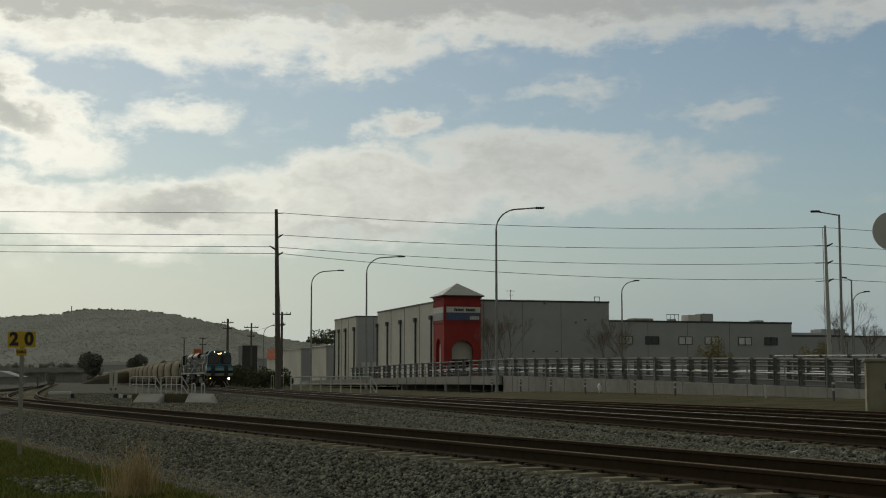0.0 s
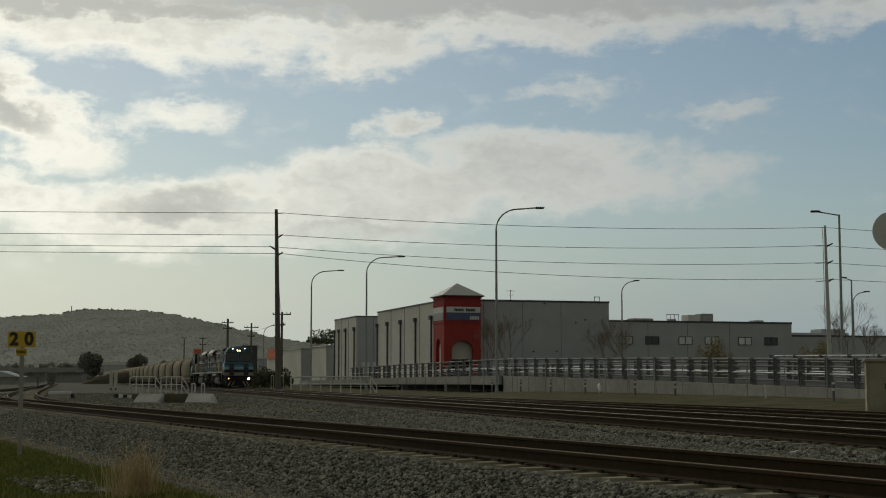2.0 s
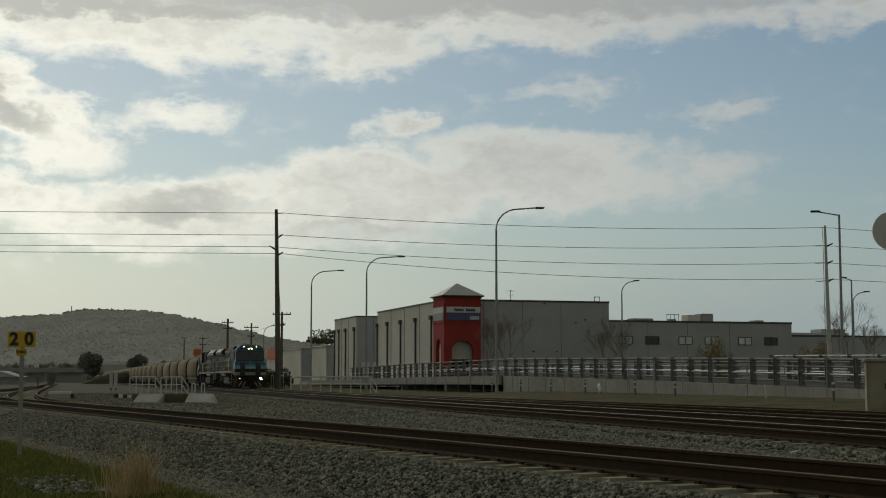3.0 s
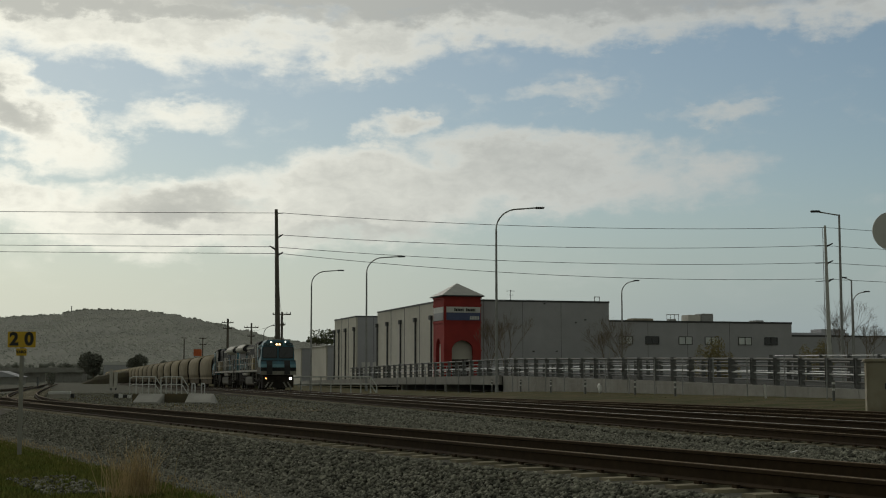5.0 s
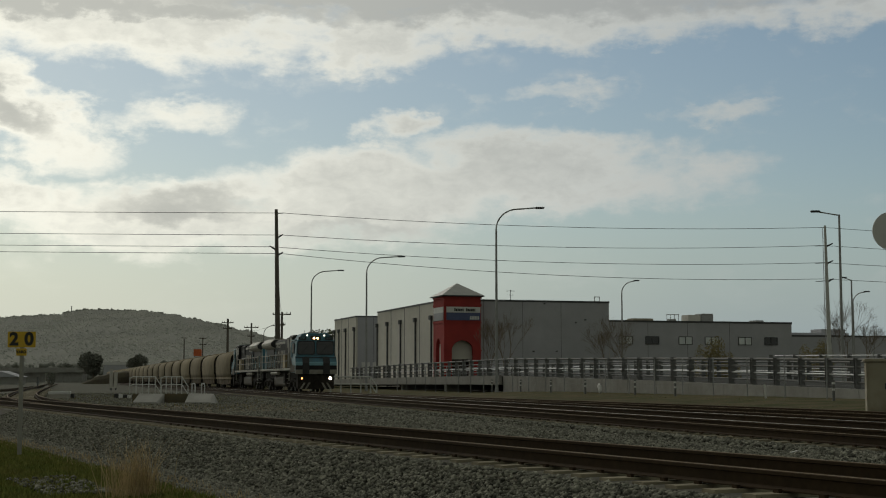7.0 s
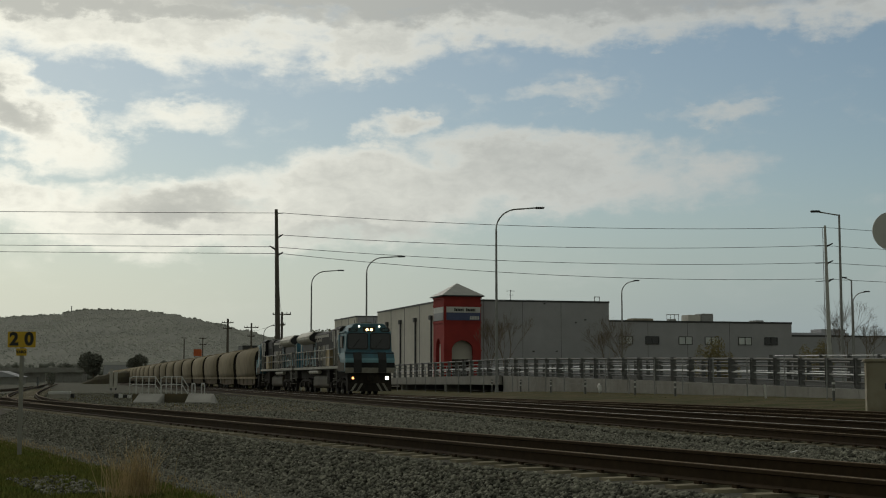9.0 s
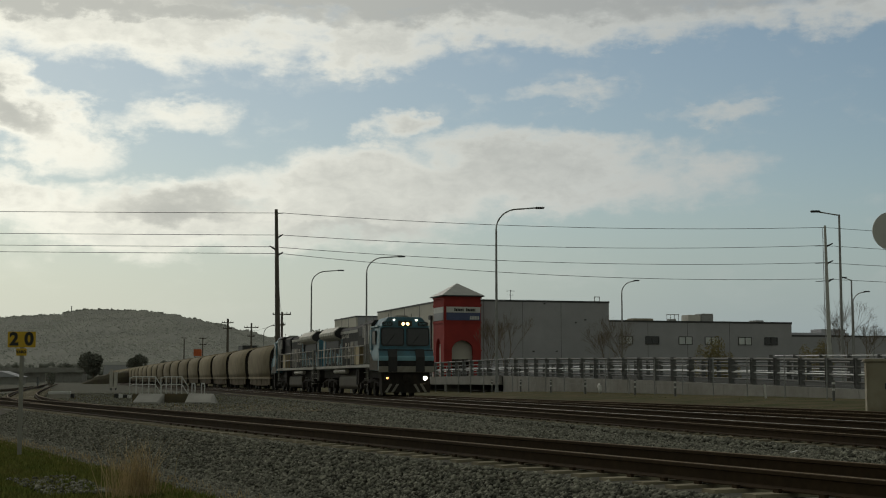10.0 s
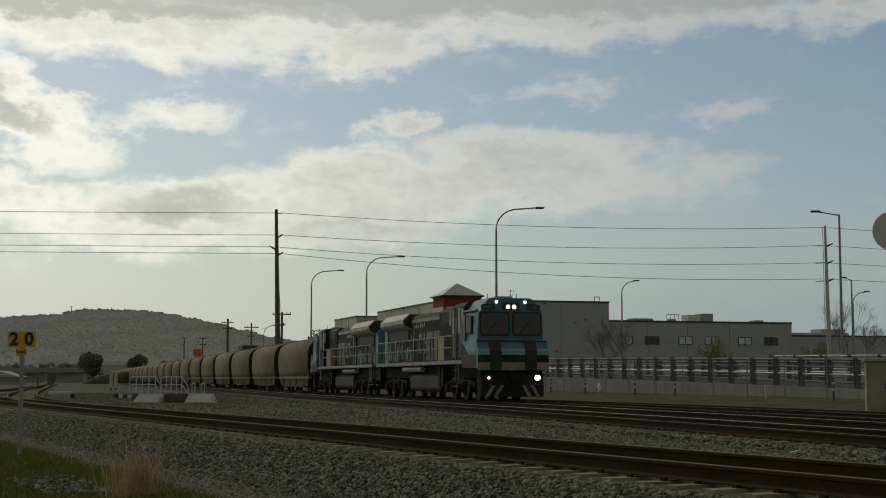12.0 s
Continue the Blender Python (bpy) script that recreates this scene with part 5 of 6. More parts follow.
tree("round_tree", px(122, 500), 500, 6.0, 4.0, 35, "dark tree by the yard shed", k=1500, leaf=0.42, material="farleaf")


def far_woods():
    """Crowns heaped into a dark belt below the hill."""
    def place(rng, count):
        y = rng.uniform(830, 1400, count)
        x = (rng.uniform(-90, 620, count) - 784) * y / 2560
        return np.stack([x, y, rng.uniform(0.5, 1.0, count) * (4 + 8 * rng.uniform(0, 1, count) ** 2)], -1)
    scatter_stones("far_trees", 4200, place, 1.4, 3.4, "belt of dark trees below the hill, haze mixed into their colour", 10, "hazeleaf", "trees", True)


far_woods()


def hill_trees():
    """Woods over the hill's face and along its ridge, thick and thin in patches."""
    hill = bpy.data.objects["hill"].data
    co = np.empty(len(hill.vertices) * 3)
    hill.vertices.foreach_get("co", co)
    co = co.reshape(-1, 27, 3)

    def place(rng, count):
        i = rng.integers(0, len(co) - 1, count)
        f = rng.uniform(0.04, 1.0, count) ** 0.8 * 26
        j = np.minimum(f.astype(int), 25)
        u, v = rng.uniform(0, 1, count)[:, None], (f - j)[:, None]
        p = (co[i, j] * (1 - u) + co[i + 1, j] * u) * (1 - v) + (co[i, j + 1] * (1 - u) + co[i + 1, j + 1] * u) * v
        thick = np.array([noise.noise(Vector((q[0] * 0.012, q[1] * 0.004, 1.0))) + 0.5 * noise.noise(Vector((q[0] * 0.05, q[1] * 0.012, 4.0))) for q in p])
        return p[thick > rng.uniform(-0.75, 0.25, count)]

    scatter_stones("hill_trees", 26000, place, 0.9, 2.3, "grey-green woods over the hill, haze mixed into their colour", 13, "hillleaf", "trees", True)

    def crest(rng, count):
        p = co[rng.integers(0, len(co), count), 26].copy()
        p[:, 0] += rng.uniform(-3, 3, count)
        p[:, 1] -= rng.uniform(0, 10, count)
        return p

    scatter_stones("hill_trees", 700, crest, 1.0, 2.8, "trees along the hill's ridge, haze mixed into their colour", 14, "hillleaf", "trees", True)


hill_trees()

# far overpass, sheds and the tarped stockpile at the yard's end
ov = thing("far_overpass", pose(px(20, 470), 470, 0.3), "grey concrete road overpass far down the yard", "bridge")
bm_ = B()
box(bm_, -6, 0, 3.4, 23.5, 8, 5.0)
part("deck", bm_, "concrete", ov)
for x_ in (0.5, 8, 15.5, 22):
    bm_ = B()
    box(bm_, x_, 1, -0.1, x_ + 0.9, 7, 3.4)
    part("pier", bm_, "concrete", ov)
bm_ = B()
box(bm_, -20, 1.2, -0.1, 22, 7, 3.2)
part("abutment", bm_, "concrete", ov)
for c_, y_, w_, h_, l_ in ((-50, 300, 9.5, 1.7, "low brown yard shed"), (183, 740, 20.0, 9.2, "white flat-roofed shed behind the train"), (338, 560, 10, 7.0, "pale grey shed far beyond the train")):
    t_ = thing("yard_shed", pose(px(c_, y_), y_, 0.3), l_, "building")
    bm_ = B()
    box(bm_, 0, 0, -0.1, w_, 6, h_)
    part("wall", bm_, "concrete" if y_ == 300 else "tilt", t_)
    bm_ = B()
    if y_ == 300:
        prism(bm_, [(-0.3, h_), (w_ * 0.6, h_ + 1.3), (w_ + 0.5, h_)], "y", -0.3, 6.3)
    else:
        box(bm_, -0.3, -0.3, h_ - 0.7, w_ + 0.3, 6.3, h_ + 0.75)
    part("roof", bm_, "white" if y_ == 740 else "tilt", t_)
pile = thing("stockpile", pose(px(143, 330), 330, 0.2), "long brown earth stockpile tapering at one end", "earth mound")
v_, f_ = [], []
for i_ in range(15):
    x_ = i_ * 0.62
    h_ = 3.6 * (1 - math.exp(-x_ / 3.2)) + 0.12 * math.sin(i_ * 1.7)
    for j_ in range(7):
        a_ = math.pi * j_ / 6
        v_.append((x_, -2.6 * math.cos(a_) + i_ * 0.9, -0.1 + h_ * math.sin(a_) ** 0.8))
for i_ in range(14):
    for j_ in range(6):
        a_ = i_ * 7 + j_
        f_.append((a_, a_ + 1, a_ + 8, a_ + 7))
f_.append(tuple(range(98, 105)))
part("mound", (v_, [], f_), "earth", pile, smooth=False)


# ---- grass ----
def tufts():
    rng = np.random.default_rng(4)
    def blades(name, n, dlo, dhi, slo, shi, hlo, hhi, material, label, width=0.008, clump=None):
        verts, faces = [], []
        for _ in range(n):
            if clump:
                cx, cy, r = clump[rng.integers(len(clump))]
                x, y = cx + rng.normal() * r, cy + rng.normal() * r
            else:
                d, s = rng.uniform(dlo, dhi), rng.uniform(slo, shi)
                p = near(d, s)
                x, y = p.x, p.y
            z = ground_height(x, y) - 0.01
            h = rng.uniform(hlo, hhi)
            a = rng.uniform(0, 6.283)
            lx, ly = rng.normal() * 0.28 * h, rng.normal() * 0.28 * h
            wx, wy = math.cos(a) * width, math.sin(a) * width
            i = len(verts)
            verts += [(x - wx, y - wy, z), (x + wx, y + wy, z), (x + lx * 0.35 + wx * 0.7, y + ly * 0.35 + wy * 0.7, z + h * 0.6), (x + lx * 0.35 - wx * 0.7, y + ly * 0.35 - wy * 0.7, z + h * 0.6), (x + lx, y + ly, z + h)]
            faces += [(i, i + 1, i + 2, i + 3), (i + 3, i + 2, i + 4)]
        g = part(name, (verts, [], faces), material)
        tagged(g, label, "grass", kind="stuff")
    blades("grass", 60000, 2.2, 5.5, 14, 46, 0.04, 0.12, "blade", "short green grass below the siding bank", 0.012)
    blades("dry_grass", 2200, 5.2, 6.1, 14, 46, 0.04, 0.13, "straw", "dry grass along the foot of the bank", 0.008)
    blades("yard_weeds", 2600, 13, 33, 52, 112, 0.03, 0.14, "verge", "sparse dry weeds in the yard gravel", 0.02)
    blades("yard_weeds", 900, 9.9, 13, 24, 60, 0.03, 0.12, "verge", "sparse dry weeds beside the loop track", 0.012)
    cl = [(px(c, 19.5), 19.5, 0.11) for c in (228, 242, 254, 262)] + [(px(216, 19.0), 19.0, 0.12)]
    blades("tall_dry_grass", 420, 0, 0, 0, 0, 0.2, 0.92, "straw", "tuft of tall dry straw-coloured grass", 0.0045, cl)


def verge_grass():
    """Low uneven growth on the strip before the bridge wall."""
    rng = np.random.default_rng(8)
    verts, faces = [], []
    for _ in range(9000):
        d, s = rng.uniform(25.5, 34.0), rng.uniform(38, 125)
        if noise.noise(Vector((d * 0.35, s * 0.14, 1))) < rng.uniform(-0.25, 0.3):
            continue
        p = at(d, s)
        p.z = ground_height(p.x, p.y) - 0.01
        h, a, w = rng.uniform(0.01, 0.03), rng.uniform(0, 6.283), rng.uniform(0.02, 0.06)
        dx, dy = math.cos(a) * w, math.sin(a) * w
        i = len(verts)
        verts += [(p.x - dx, p.y - dy, p.z), (p.x + dx, p.y + dy, p.z), (p.x + rng.normal() * 0.05, p.y + rng.normal() * 0.05, p.z + h)]
        faces.append((i, i + 1, i + 2))
    g = part("verge_grass", (verts, [], faces), "verge")
    tagged(g, "rough dry and green grass on the verge", "grass", kind="stuff")


tufts()
verge_grass()

# bare earth worn round the culvert
v_, n_ = [], 40
for i_ in range(n_):
    a_ = i_ * 6.283 / n_
    r_ = 1 + 0.22 * noise.noise(Vector((math.cos(a_) * 1.5, math.sin(a_) * 1.5, 7)))
    v_.append((px(430, 58) + math.cos(a_) * 5.2 * r_, 58 + math.sin(a_) * 9.0 * r_, 0.452))
tagged(part("earth_patch", (v_, [], [tuple(range(n_))]), "brown"), "worn patch of bare brown earth", "bare earth", kind="structure")

# litter: a pale rag caught on the fence, a plastic strip between the tracks
rag = thing("rag", line_pose(33.1, 86.5, 1.0), "crumpled white rag caught on the wire fence", "litter")
bm_ = B()
bmesh.ops.create_icosphere(bm_, subdivisions=3, radius=0.22)
for v_ in bm_.verts:
    v_.co *= 1 + 0.9 * noise.noise(v_.co * 6)
    v_.co.y *= 0.35
    v_.co.z *= 1.25
part("cloth", bm_, "white", rag, smooth=True)
strip = thing("plastic_strip", pose(5.33, 21.8, 0.5, 0, 0, 24), "short white plastic strip lying on the stones", "litter")
bm_ = B()
prism(bm_, [(-0.14, 0.0), (-0.02, 0.022), (0.13, 0.012), (0.13, 0.02), (-0.02, 0.032), (-0.14, 0.01)], "y", -0.02, 0.02)
part("strip", bm_, "white", strip)


# ---- train ----
WHEEL_R = 0.46


def wheelset(parent, x):
    r, gauge = WHEEL_R, 0.70
    bm = B()
    rod(bm, (0, -gauge, 0), (0, gauge, 0), 0.08, n=8)
    for s in (-1, 1):
        rod(bm, (0, s * gauge, 0), (0, s * (gauge + 0.13), 0), r, n=18)
        rod(bm, (0, s * (gauge - 0.03), 0), (0, s * gauge, 0), r + 0.028, n=18)
        rod(bm, (0, s * (gauge + 0.13), 0), (0, s * (gauge + 0.2), 0), 0.14, n=8)
        for k in range(3):
            a = k * 2.094
            rod(bm, (0.24 * math.cos(a), s * (gauge + 0.128), 0.24 * math.sin(a)), (0.24 * math.cos(a), s * (gauge + 0.15), 0.24 * math.sin(a)), 0.05, n=6)
    w = part("wheelset", bm, "wheel", parent, "worn steel wheels on an axle")
    w.matrix_basis = pose(x, 0, r)
    return w


def bogie(parent, x, axles, label):
    """A truck with side frames, springs and bolster; its wheelsets turn on their own."""
    bm = B()
    half = axles[-1] + 0.45
    for s in (-1, 1):
        prism(bm, [(-half, 0.52), (-half, 0.72), (-half * 0.55, 0.86), (half * 0.55, 0.86), (half, 0.72), (half, 0.52), (half * 0.5, 0.40), (-half * 0.5, 0.40)], "y", s * 0.98, s * 1.10)
        for a in axles:
            box(bm, a - 0.17, s * 1.10, 0.32, a + 0.17, s * 1.22, 0.66)
        for a0, a1 in zip(axles, axles[1:]):
            c = (a0 + a1) / 2
            for dx in (-0.14, 0.14):
                rod(bm, (c + dx, s * 1.12, 0.42), (c + dx, s * 1.12, 0.74), 0.09, n=8)
    box(bm, -0.3, -1.0, 0.6, 0.3, 1.0, 0.92)
    b = part("bogie", bm, "under", parent, label)
    b.matrix_basis = pose(x, 0, 0)
    for a in axles:
        wheelset(b, a)
    return b


def loft(sections, close=True):
    """Skin through cross-sections, each a list of (x, y, z) of equal length."""
    k = len(sections[0])
    verts = [p for s in sections for p in s]
    faces = []
    for i in range(len(sections) - 1):
        for j in range(k if close else k - 1):
            a, b = i * k + j, i * k + (j + 1) % k
            faces.append((a, b, b + k, a + k))
    faces += [tuple(range(k))[::-1], tuple(range((len(sections) - 1) * k, len(sections) * k))]
    bm = B()
    vs = [bm.verts.new(v) for v in verts]
    for f in faces:
        bm.faces.new([vs[i] for i in f])
    bmesh.ops.recalc_face_normals(bm, faces=bm.faces)
    return bm


def disc(bm, x, y, z, r, thick=0.05, n=16):
    rod(bm, (x - 0.002, y, z), (x + thick, y, z), r, n=n)


def frame_ring(bm, x, y0, y1, z0, z1, w, thick):
    box(bm, x, y0 - w, z0 - w, x + thick, y1 + w, z0)
    box(bm, x, y0 - w, z1, x + thick, y1 + w, z1 + w)
    box(bm, x, y0 - w, z0, x + thick, y0, z1)
    box(bm, x, y1, z0, x + thick, y1 + w, z1)


def rounded(y0, y1, z0, z1, r, k=4):
    out = []
    for cy, cz, a0 in ((y1 - r, z1 - r, 0), (y0 + r, z1 - r, 90), (y0 + r, z0 + r, 180), (y1 - r, z0 + r, 270)):
        for i in range(k + 1):
            a = radians(a0 + 90 * i / k)
            out.append((cy + r * math.cos(a), cz + r * math.sin(a)))
    return out


def loco():
    t = thing("locomotive", Matrix.Identity(4), "teal, charcoal and silver diesel locomotive with its headlights lit", "locomotive", "train vehicles")
    # underframe and walkway
    bm = B()
    box(bm, -9.25, -1.38, 1.46, 7.4, 1.38, 1.62, 0.02)
    part("underframe", bm, "silver", t, "dusty silver walkway sill")
    bm = B()
    box(bm, -9.0, -0.9, 0.9, 8.8, 0.9, 1.415)
    part("frame_girder", bm, "under", t, "black frame girder")
    # cab shell: chamfered roof, flat face, skirts that flare towards the buffer
    def sec(x, top, w):
        return [(x, -w, 1.30), (x, -w - 0.0, 1.95), (x, -w + 0.06, 2.45), (x, -w + 0.10, 3.42), (x, -w + 0.48, top - 0.04), (x, -w + 0.6, top),
                (x, w - 0.6, top), (x, w - 0.48, top - 0.04), (x, w - 0.10, 3.42), (x, w - 0.06, 2.45), (x, w, 1.95), (x, w, 1.30)]
    bm = loft([sec(7.0, 3.97, 1.40), sec(8.85, 4.0, 1.40), sec(9.05, 3.98, 1.38)])
    bmesh.ops.bevel(bm, geom=[e for e in bm.edges if e.calc_face_angle(0) > 0.5], offset=0.03, segments=2, affect="EDGES")
    cab = part("cab", bm, "teal", t, "teal cab with a chamfered roof")
    # nose below the windows steps forward
    bm = B()
    prism(bm, [(9.05, 1.30), (9.34, 1.30), (9.38, 1.95), (9.20, 2.32), (9.05, 2.40)], "y", -1.41, 1.41)
    part("nose", bm, "teal", cab)
    bm = B()
    prism(bm, [(9.34, 1.20), (9.375, 1.20), (9.388, 1.50), (9.36, 1.50)], "y", -1.43, 1.43)
    part("buffer_band", bm, "silver", cab, "silver band across the nose")
    bm = B()
    prism(bm, [(9.355, 1.505), (9.388, 1.505), (9.396, 1.78), (9.37, 1.78)], "y", -1.42, 1.42)
    part("nose_stripe", bm, "charcoal", cab, "charcoal stripe across the nose")
    bm = B()
    prism(bm, [(9.365, 1.785), (9.396, 1.785), (9.396, 1.95), (9.36, 2.02), (9.33, 2.02)], "y", -1.42, 1.42)
    part("nose_stripe", bm, "paleteal", cab, "pale blue stripe across the nose")
    # the shade under the windscreens, laid on as a charcoal strip
    bm = B()
    prism(bm, [(9.22, 2.30), (9.24, 2.29), (9.215, 2.345), (9.19, 2.345)], "y", -1.40, 1.40)
    part("nose_stripe", bm, "charcoal", cab, "shade below the windows laid on as a dark stripe")
    for y0 in (-0.98, 0.44):
        bm = B()
        prism(bm, [(9.36, 1.22), (9.41, 1.22), (9.42, 1.95), (9.25, 2.36), (9.2, 2.34)], "y", y0 + 0.04, y0 + 0.50)
        part("step_panel", bm, "black", cab, "black recessed step panel")
    # windscreens
    for y0, y1 in ((-1.25, -0.055), (0.055, 1.25)):
        bm = B()
        prism(bm, rounded(y0, y1, 2.52, 3.46, 0.14), "x", 9.045, 9.075)
        w = part("windscreen", bm, "black", cab, "black rubber framed windscreen")
        bm = B()
        prism(bm, rounded(y0 + 0.06, y1 - 0.06, 2.58, 3.40, 0.12), "x", 9.076, 9.084)
        part("pane", bm, "glass", w)
        bm = B()
        rod(bm, (9.10, (y0 + y1) / 2 - 0.3, 2.60), (9.10, (y0 + y1) / 2 + 0.1, 3.1), 0.012, n=5)
        part("wiper", bm, "black", w)
    for s in (-1, 1):
        bm = B()
        box(bm, 7.55, s * 1.30, 2.60, 8.35, s * 1.385, 3.32, 0.03)
        w = part("side_window", bm, "black", cab, "dark side window")
        bm = B()
        box(bm, 7.62, s * 1.386, 2.68, 8.28, s * 1.394, 3.25)
        part("pane", bm, "sidepane", w)
        bm = B()
        prism(bm, [(7.0, 3.5), (8.8, 3.5), (8.8, 3.56), (7.0, 3.56)], "y", s * 1.24, s * 1.36)
        part("gutter", bm, "paleteal", cab)
        bm = B()
        prism(bm, [(7.02, 1.32), (8.98, 1.32), (8.98, 1.78), (7.9, 1.80), (7.02, 2.3)], "y", s * 1.402, s * 1.416)
        part("side_flash", bm, "tank", cab, "dusty grey sweep along the cab side")
        bm = B()
        box(bm, 7.02, s * 1.36, 2.36, 7.5, s * 1.412, 3.4, 0.01)
        part("cab_door", bm, "teal", cab)
    bm = B()
    prism(bm, rounded(-0.36, 0.36, 3.52, 3.80, 0.05), "x", 9.045, 9.062)
    part("lamp_panel", bm, "tank", cab, "brown panel round the headlamps")
    # lamps
    for y in (-0.12, 0.12):
        bm = B()
        disc(bm, 9.063, y, 3.64, 0.115, 0.05)
        h = part("headlamp_ring", bm, "black", cab)
        bm = B()
        disc(bm, 9.113, y, 3.64, 0.078, 0.01)
        part("headlamp", bm, "headlight", h, "lit warm headlamp")
    for y in (-0.58, 0.58):
        bm = B()
        disc(bm, 9.05, y, 3.83, 0.055, 0.05)
        part("marker_lamp", bm, "whitelight", cab, "lit white marker lamp")
    for y in (-0.92, 0.92):
        bm = B()
        prism(bm, rounded(y - 0.27, y + 0.27, 3.53, 3.75, 0.09), "x", 9.045, 9.07)
        nb = part("number_box", bm, "black", cab, "dark number box with pale characters")
        for k in range(3):
            q = B()
            frame_ring(q, 9.071, y - 0.17 + k * 0.13, y - 0.10 + k * 0.13, 3.60, 3.68, 0.014, 0.004)
            part("character_bar", q, "paleteal", nb)
    for y, m in ((-0.98, "amber"), (0.98, "ditch")):
        bm = B()
        box(bm, 9.2, y - 0.14, 0.78, 9.36, y + 0.14, 1.04, 0.03)
        d = part("ditch_lamp_box", bm, "black", t)
        bm = B()
        disc(bm, 9.36, y, 0.91, 0.055 if m == "amber" else 0.10, 0.02)
        part("ditch_lamp", bm, m, d, "lit ditch lamp")
    # pilot and coupler
    bm = B()
    prism(bm, [(8.7, 0.30), (9.25, 0.18), (9.3, 0.62), (9.1, 1.30), (8.7, 1.30)], "y", -1.25, 1.25)
    pl = part("pilot", bm, "under", t, "black pilot plate")
    for s in (-1, 1):
        for k in range(2):
            bm = B()
            y = s * (0.62 + k * 0.34)
            v = [(9.262, y, 0.20), (9.262, y + s * 0.14, 0.20), (9.312, y - s * 0.12, 0.62), (9.312, y - s * 0.26, 0.62)]
            vs = [bm.verts.new(p) for p in v] + [bm.verts.new((p[0] + 0.012, p[1], p[2])) for p in v]
            for f in ((0, 1, 2, 3), (7, 6, 5, 4), (0, 4, 5, 1), (1, 5, 6, 2), (2, 6, 7, 3), (3, 7, 4, 0)):
                bm.faces.new([vs[i] for i in f])
            bmesh.ops.recalc_face_normals(bm, faces=bm.faces)
            part("pilot_stripe", bm, "silver", pl, "pale diagonal warning stripe")
    for x0, x1 in ((8.9, 9.65), (-9.6, -9.0)):
        bm = B()
        box(bm, x0, -0.12, 0.78, x1, 0.12, 1.02, 0.03)
        box(bm, (x1 if x0 > 0 else x0) - 0.16, -0.2, 0.74, (x1 if x0 > 0 else x0) + 0.08, 0.2, 1.08, 0.05)
        part("coupler", bm, "under", t, "black knuckle coupler")
    # hood in sections behind the cab
    def hood(name, x0, x1, w, z0, z1, m, label="", bevel=0.05, ch=0.18):
        q = B()
        prism(q, [(-w, z0), (w, z0), (w, z1 - ch), (w - ch, z1), (-w + ch, z1), (-w, z1 - ch)], "x", x0, x1)
        return part(name, q, m, t, label)
    hood("equipment_house", 5.2, 6.98, 1.30, 1.62, 3.92, "charcoal", "charcoal equipment house behind the cab")
    for s in (-1, 1):
        for x0, x1, z0, z1 in ((4.75, 5.0, 3.05, 3.68), (5.22, 5.5, 1.7, 3.68), (6.12, 6.5, 1.7, 3.72), (6.6, 6.95, 1.7, 3.68)):
            bm = B()
            box(bm, x0, s * 1.30, z0, x1, s * 1.314, z1)
            part("side_panel", bm, "silver", t, "dusty silver side panel")
    hood("hood_section", 2.2, 5.19, 1.06, 1.62, 3.86, "charcoal", "charcoal hood with a dark air intake")
    hood("hood", -3.2, 2.19, 1.0, 1.62, 3.80, "charcoal", "long charcoal hood")
    hood("hood", -8.3, -3.201, 0.94, 1.62, 3.25, "charcoal", "charcoal hood below the radiators")
    hood("hood_end", -9.0, -8.31, 0.98, 1.62, 3.45, "teal", "teal hood end")
    rng = random.Random(17)

    def stroke(x, z0, z1, lean, width, y, m, parent, label=""):
        """A slanted, tapering stroke of paint on the hood's side."""
        q = B()
        lo, hi = (y, y + 0.012) if y > 0 else (y - 0.012, y)
        prism(q, [(x, z0), (x + width, z0), (x + lean + width * 0.55, z1), (x + lean, z1)], "y", lo, hi)
        return part("paint_stroke", q, m, parent, label)

    for s in (-1, 1):
        bm = B()
        box(bm, 2.6, s * 1.05, 3.22, 4.4, s * 1.075, 3.70)
        v = part("air_intake", bm, "black", t, "black louvred air intake")
        for k in range(5):
            bm = B()
            box(bm, 2.6, s * 1.076, 3.26 + k * 0.09, 4.4, s * 1.09, 3.28 + k * 0.09)
            part("louvre", bm, "charcoal", v)
        bm = B()
        box(bm, 5.55, s * 1.30, 1.75, 6.05, s * 1.315, 3.35)
        part("door", bm, "black", t, "dark side door")
        for x0 in (-8.0, -6.6, -5.2):
            bm = B()
            box(bm, x0, s * 0.94, 1.70, x0 + 1.25, s * 0.955, 2.62)
            part("hood_door", bm, "charcoal", t)
        for x0 in (-2.9, -1.6, -0.3, 1.0):
            bm = B()
            box(bm, x0, s * 1.0, 1.70, x0 + 1.18, s * 1.014, 2.96)
            d = part("hood_door", bm, "silver2" if x0 > -1 else "charcoal", t)
            bm = B()
            box(bm, x0 + 1.0, s * 1.014, 2.3, x0 + 1.05, s * 1.04, 2.5)
            part("latch", bm, "silver", d)
        bm = B()
        box(bm, 2.6, s * 1.30, 1.64, 4.15, s * 1.33, 2.62, 0.02)
        box(bm, 2.65, s * 1.06, 1.66, 4.1, s * 1.30, 2.58)
        part("sand_box", bm, "tan", t, "tan painted side box")
        # tall slanted pale block marks, and a row of small ones above
        for k, x0 in enumerate((-1.75, -0.85, 0.05)):
            stroke(x0, 2.02, 2.92, 0.12, 0.26, s * 1.016, "letter", t)
            bm = B()
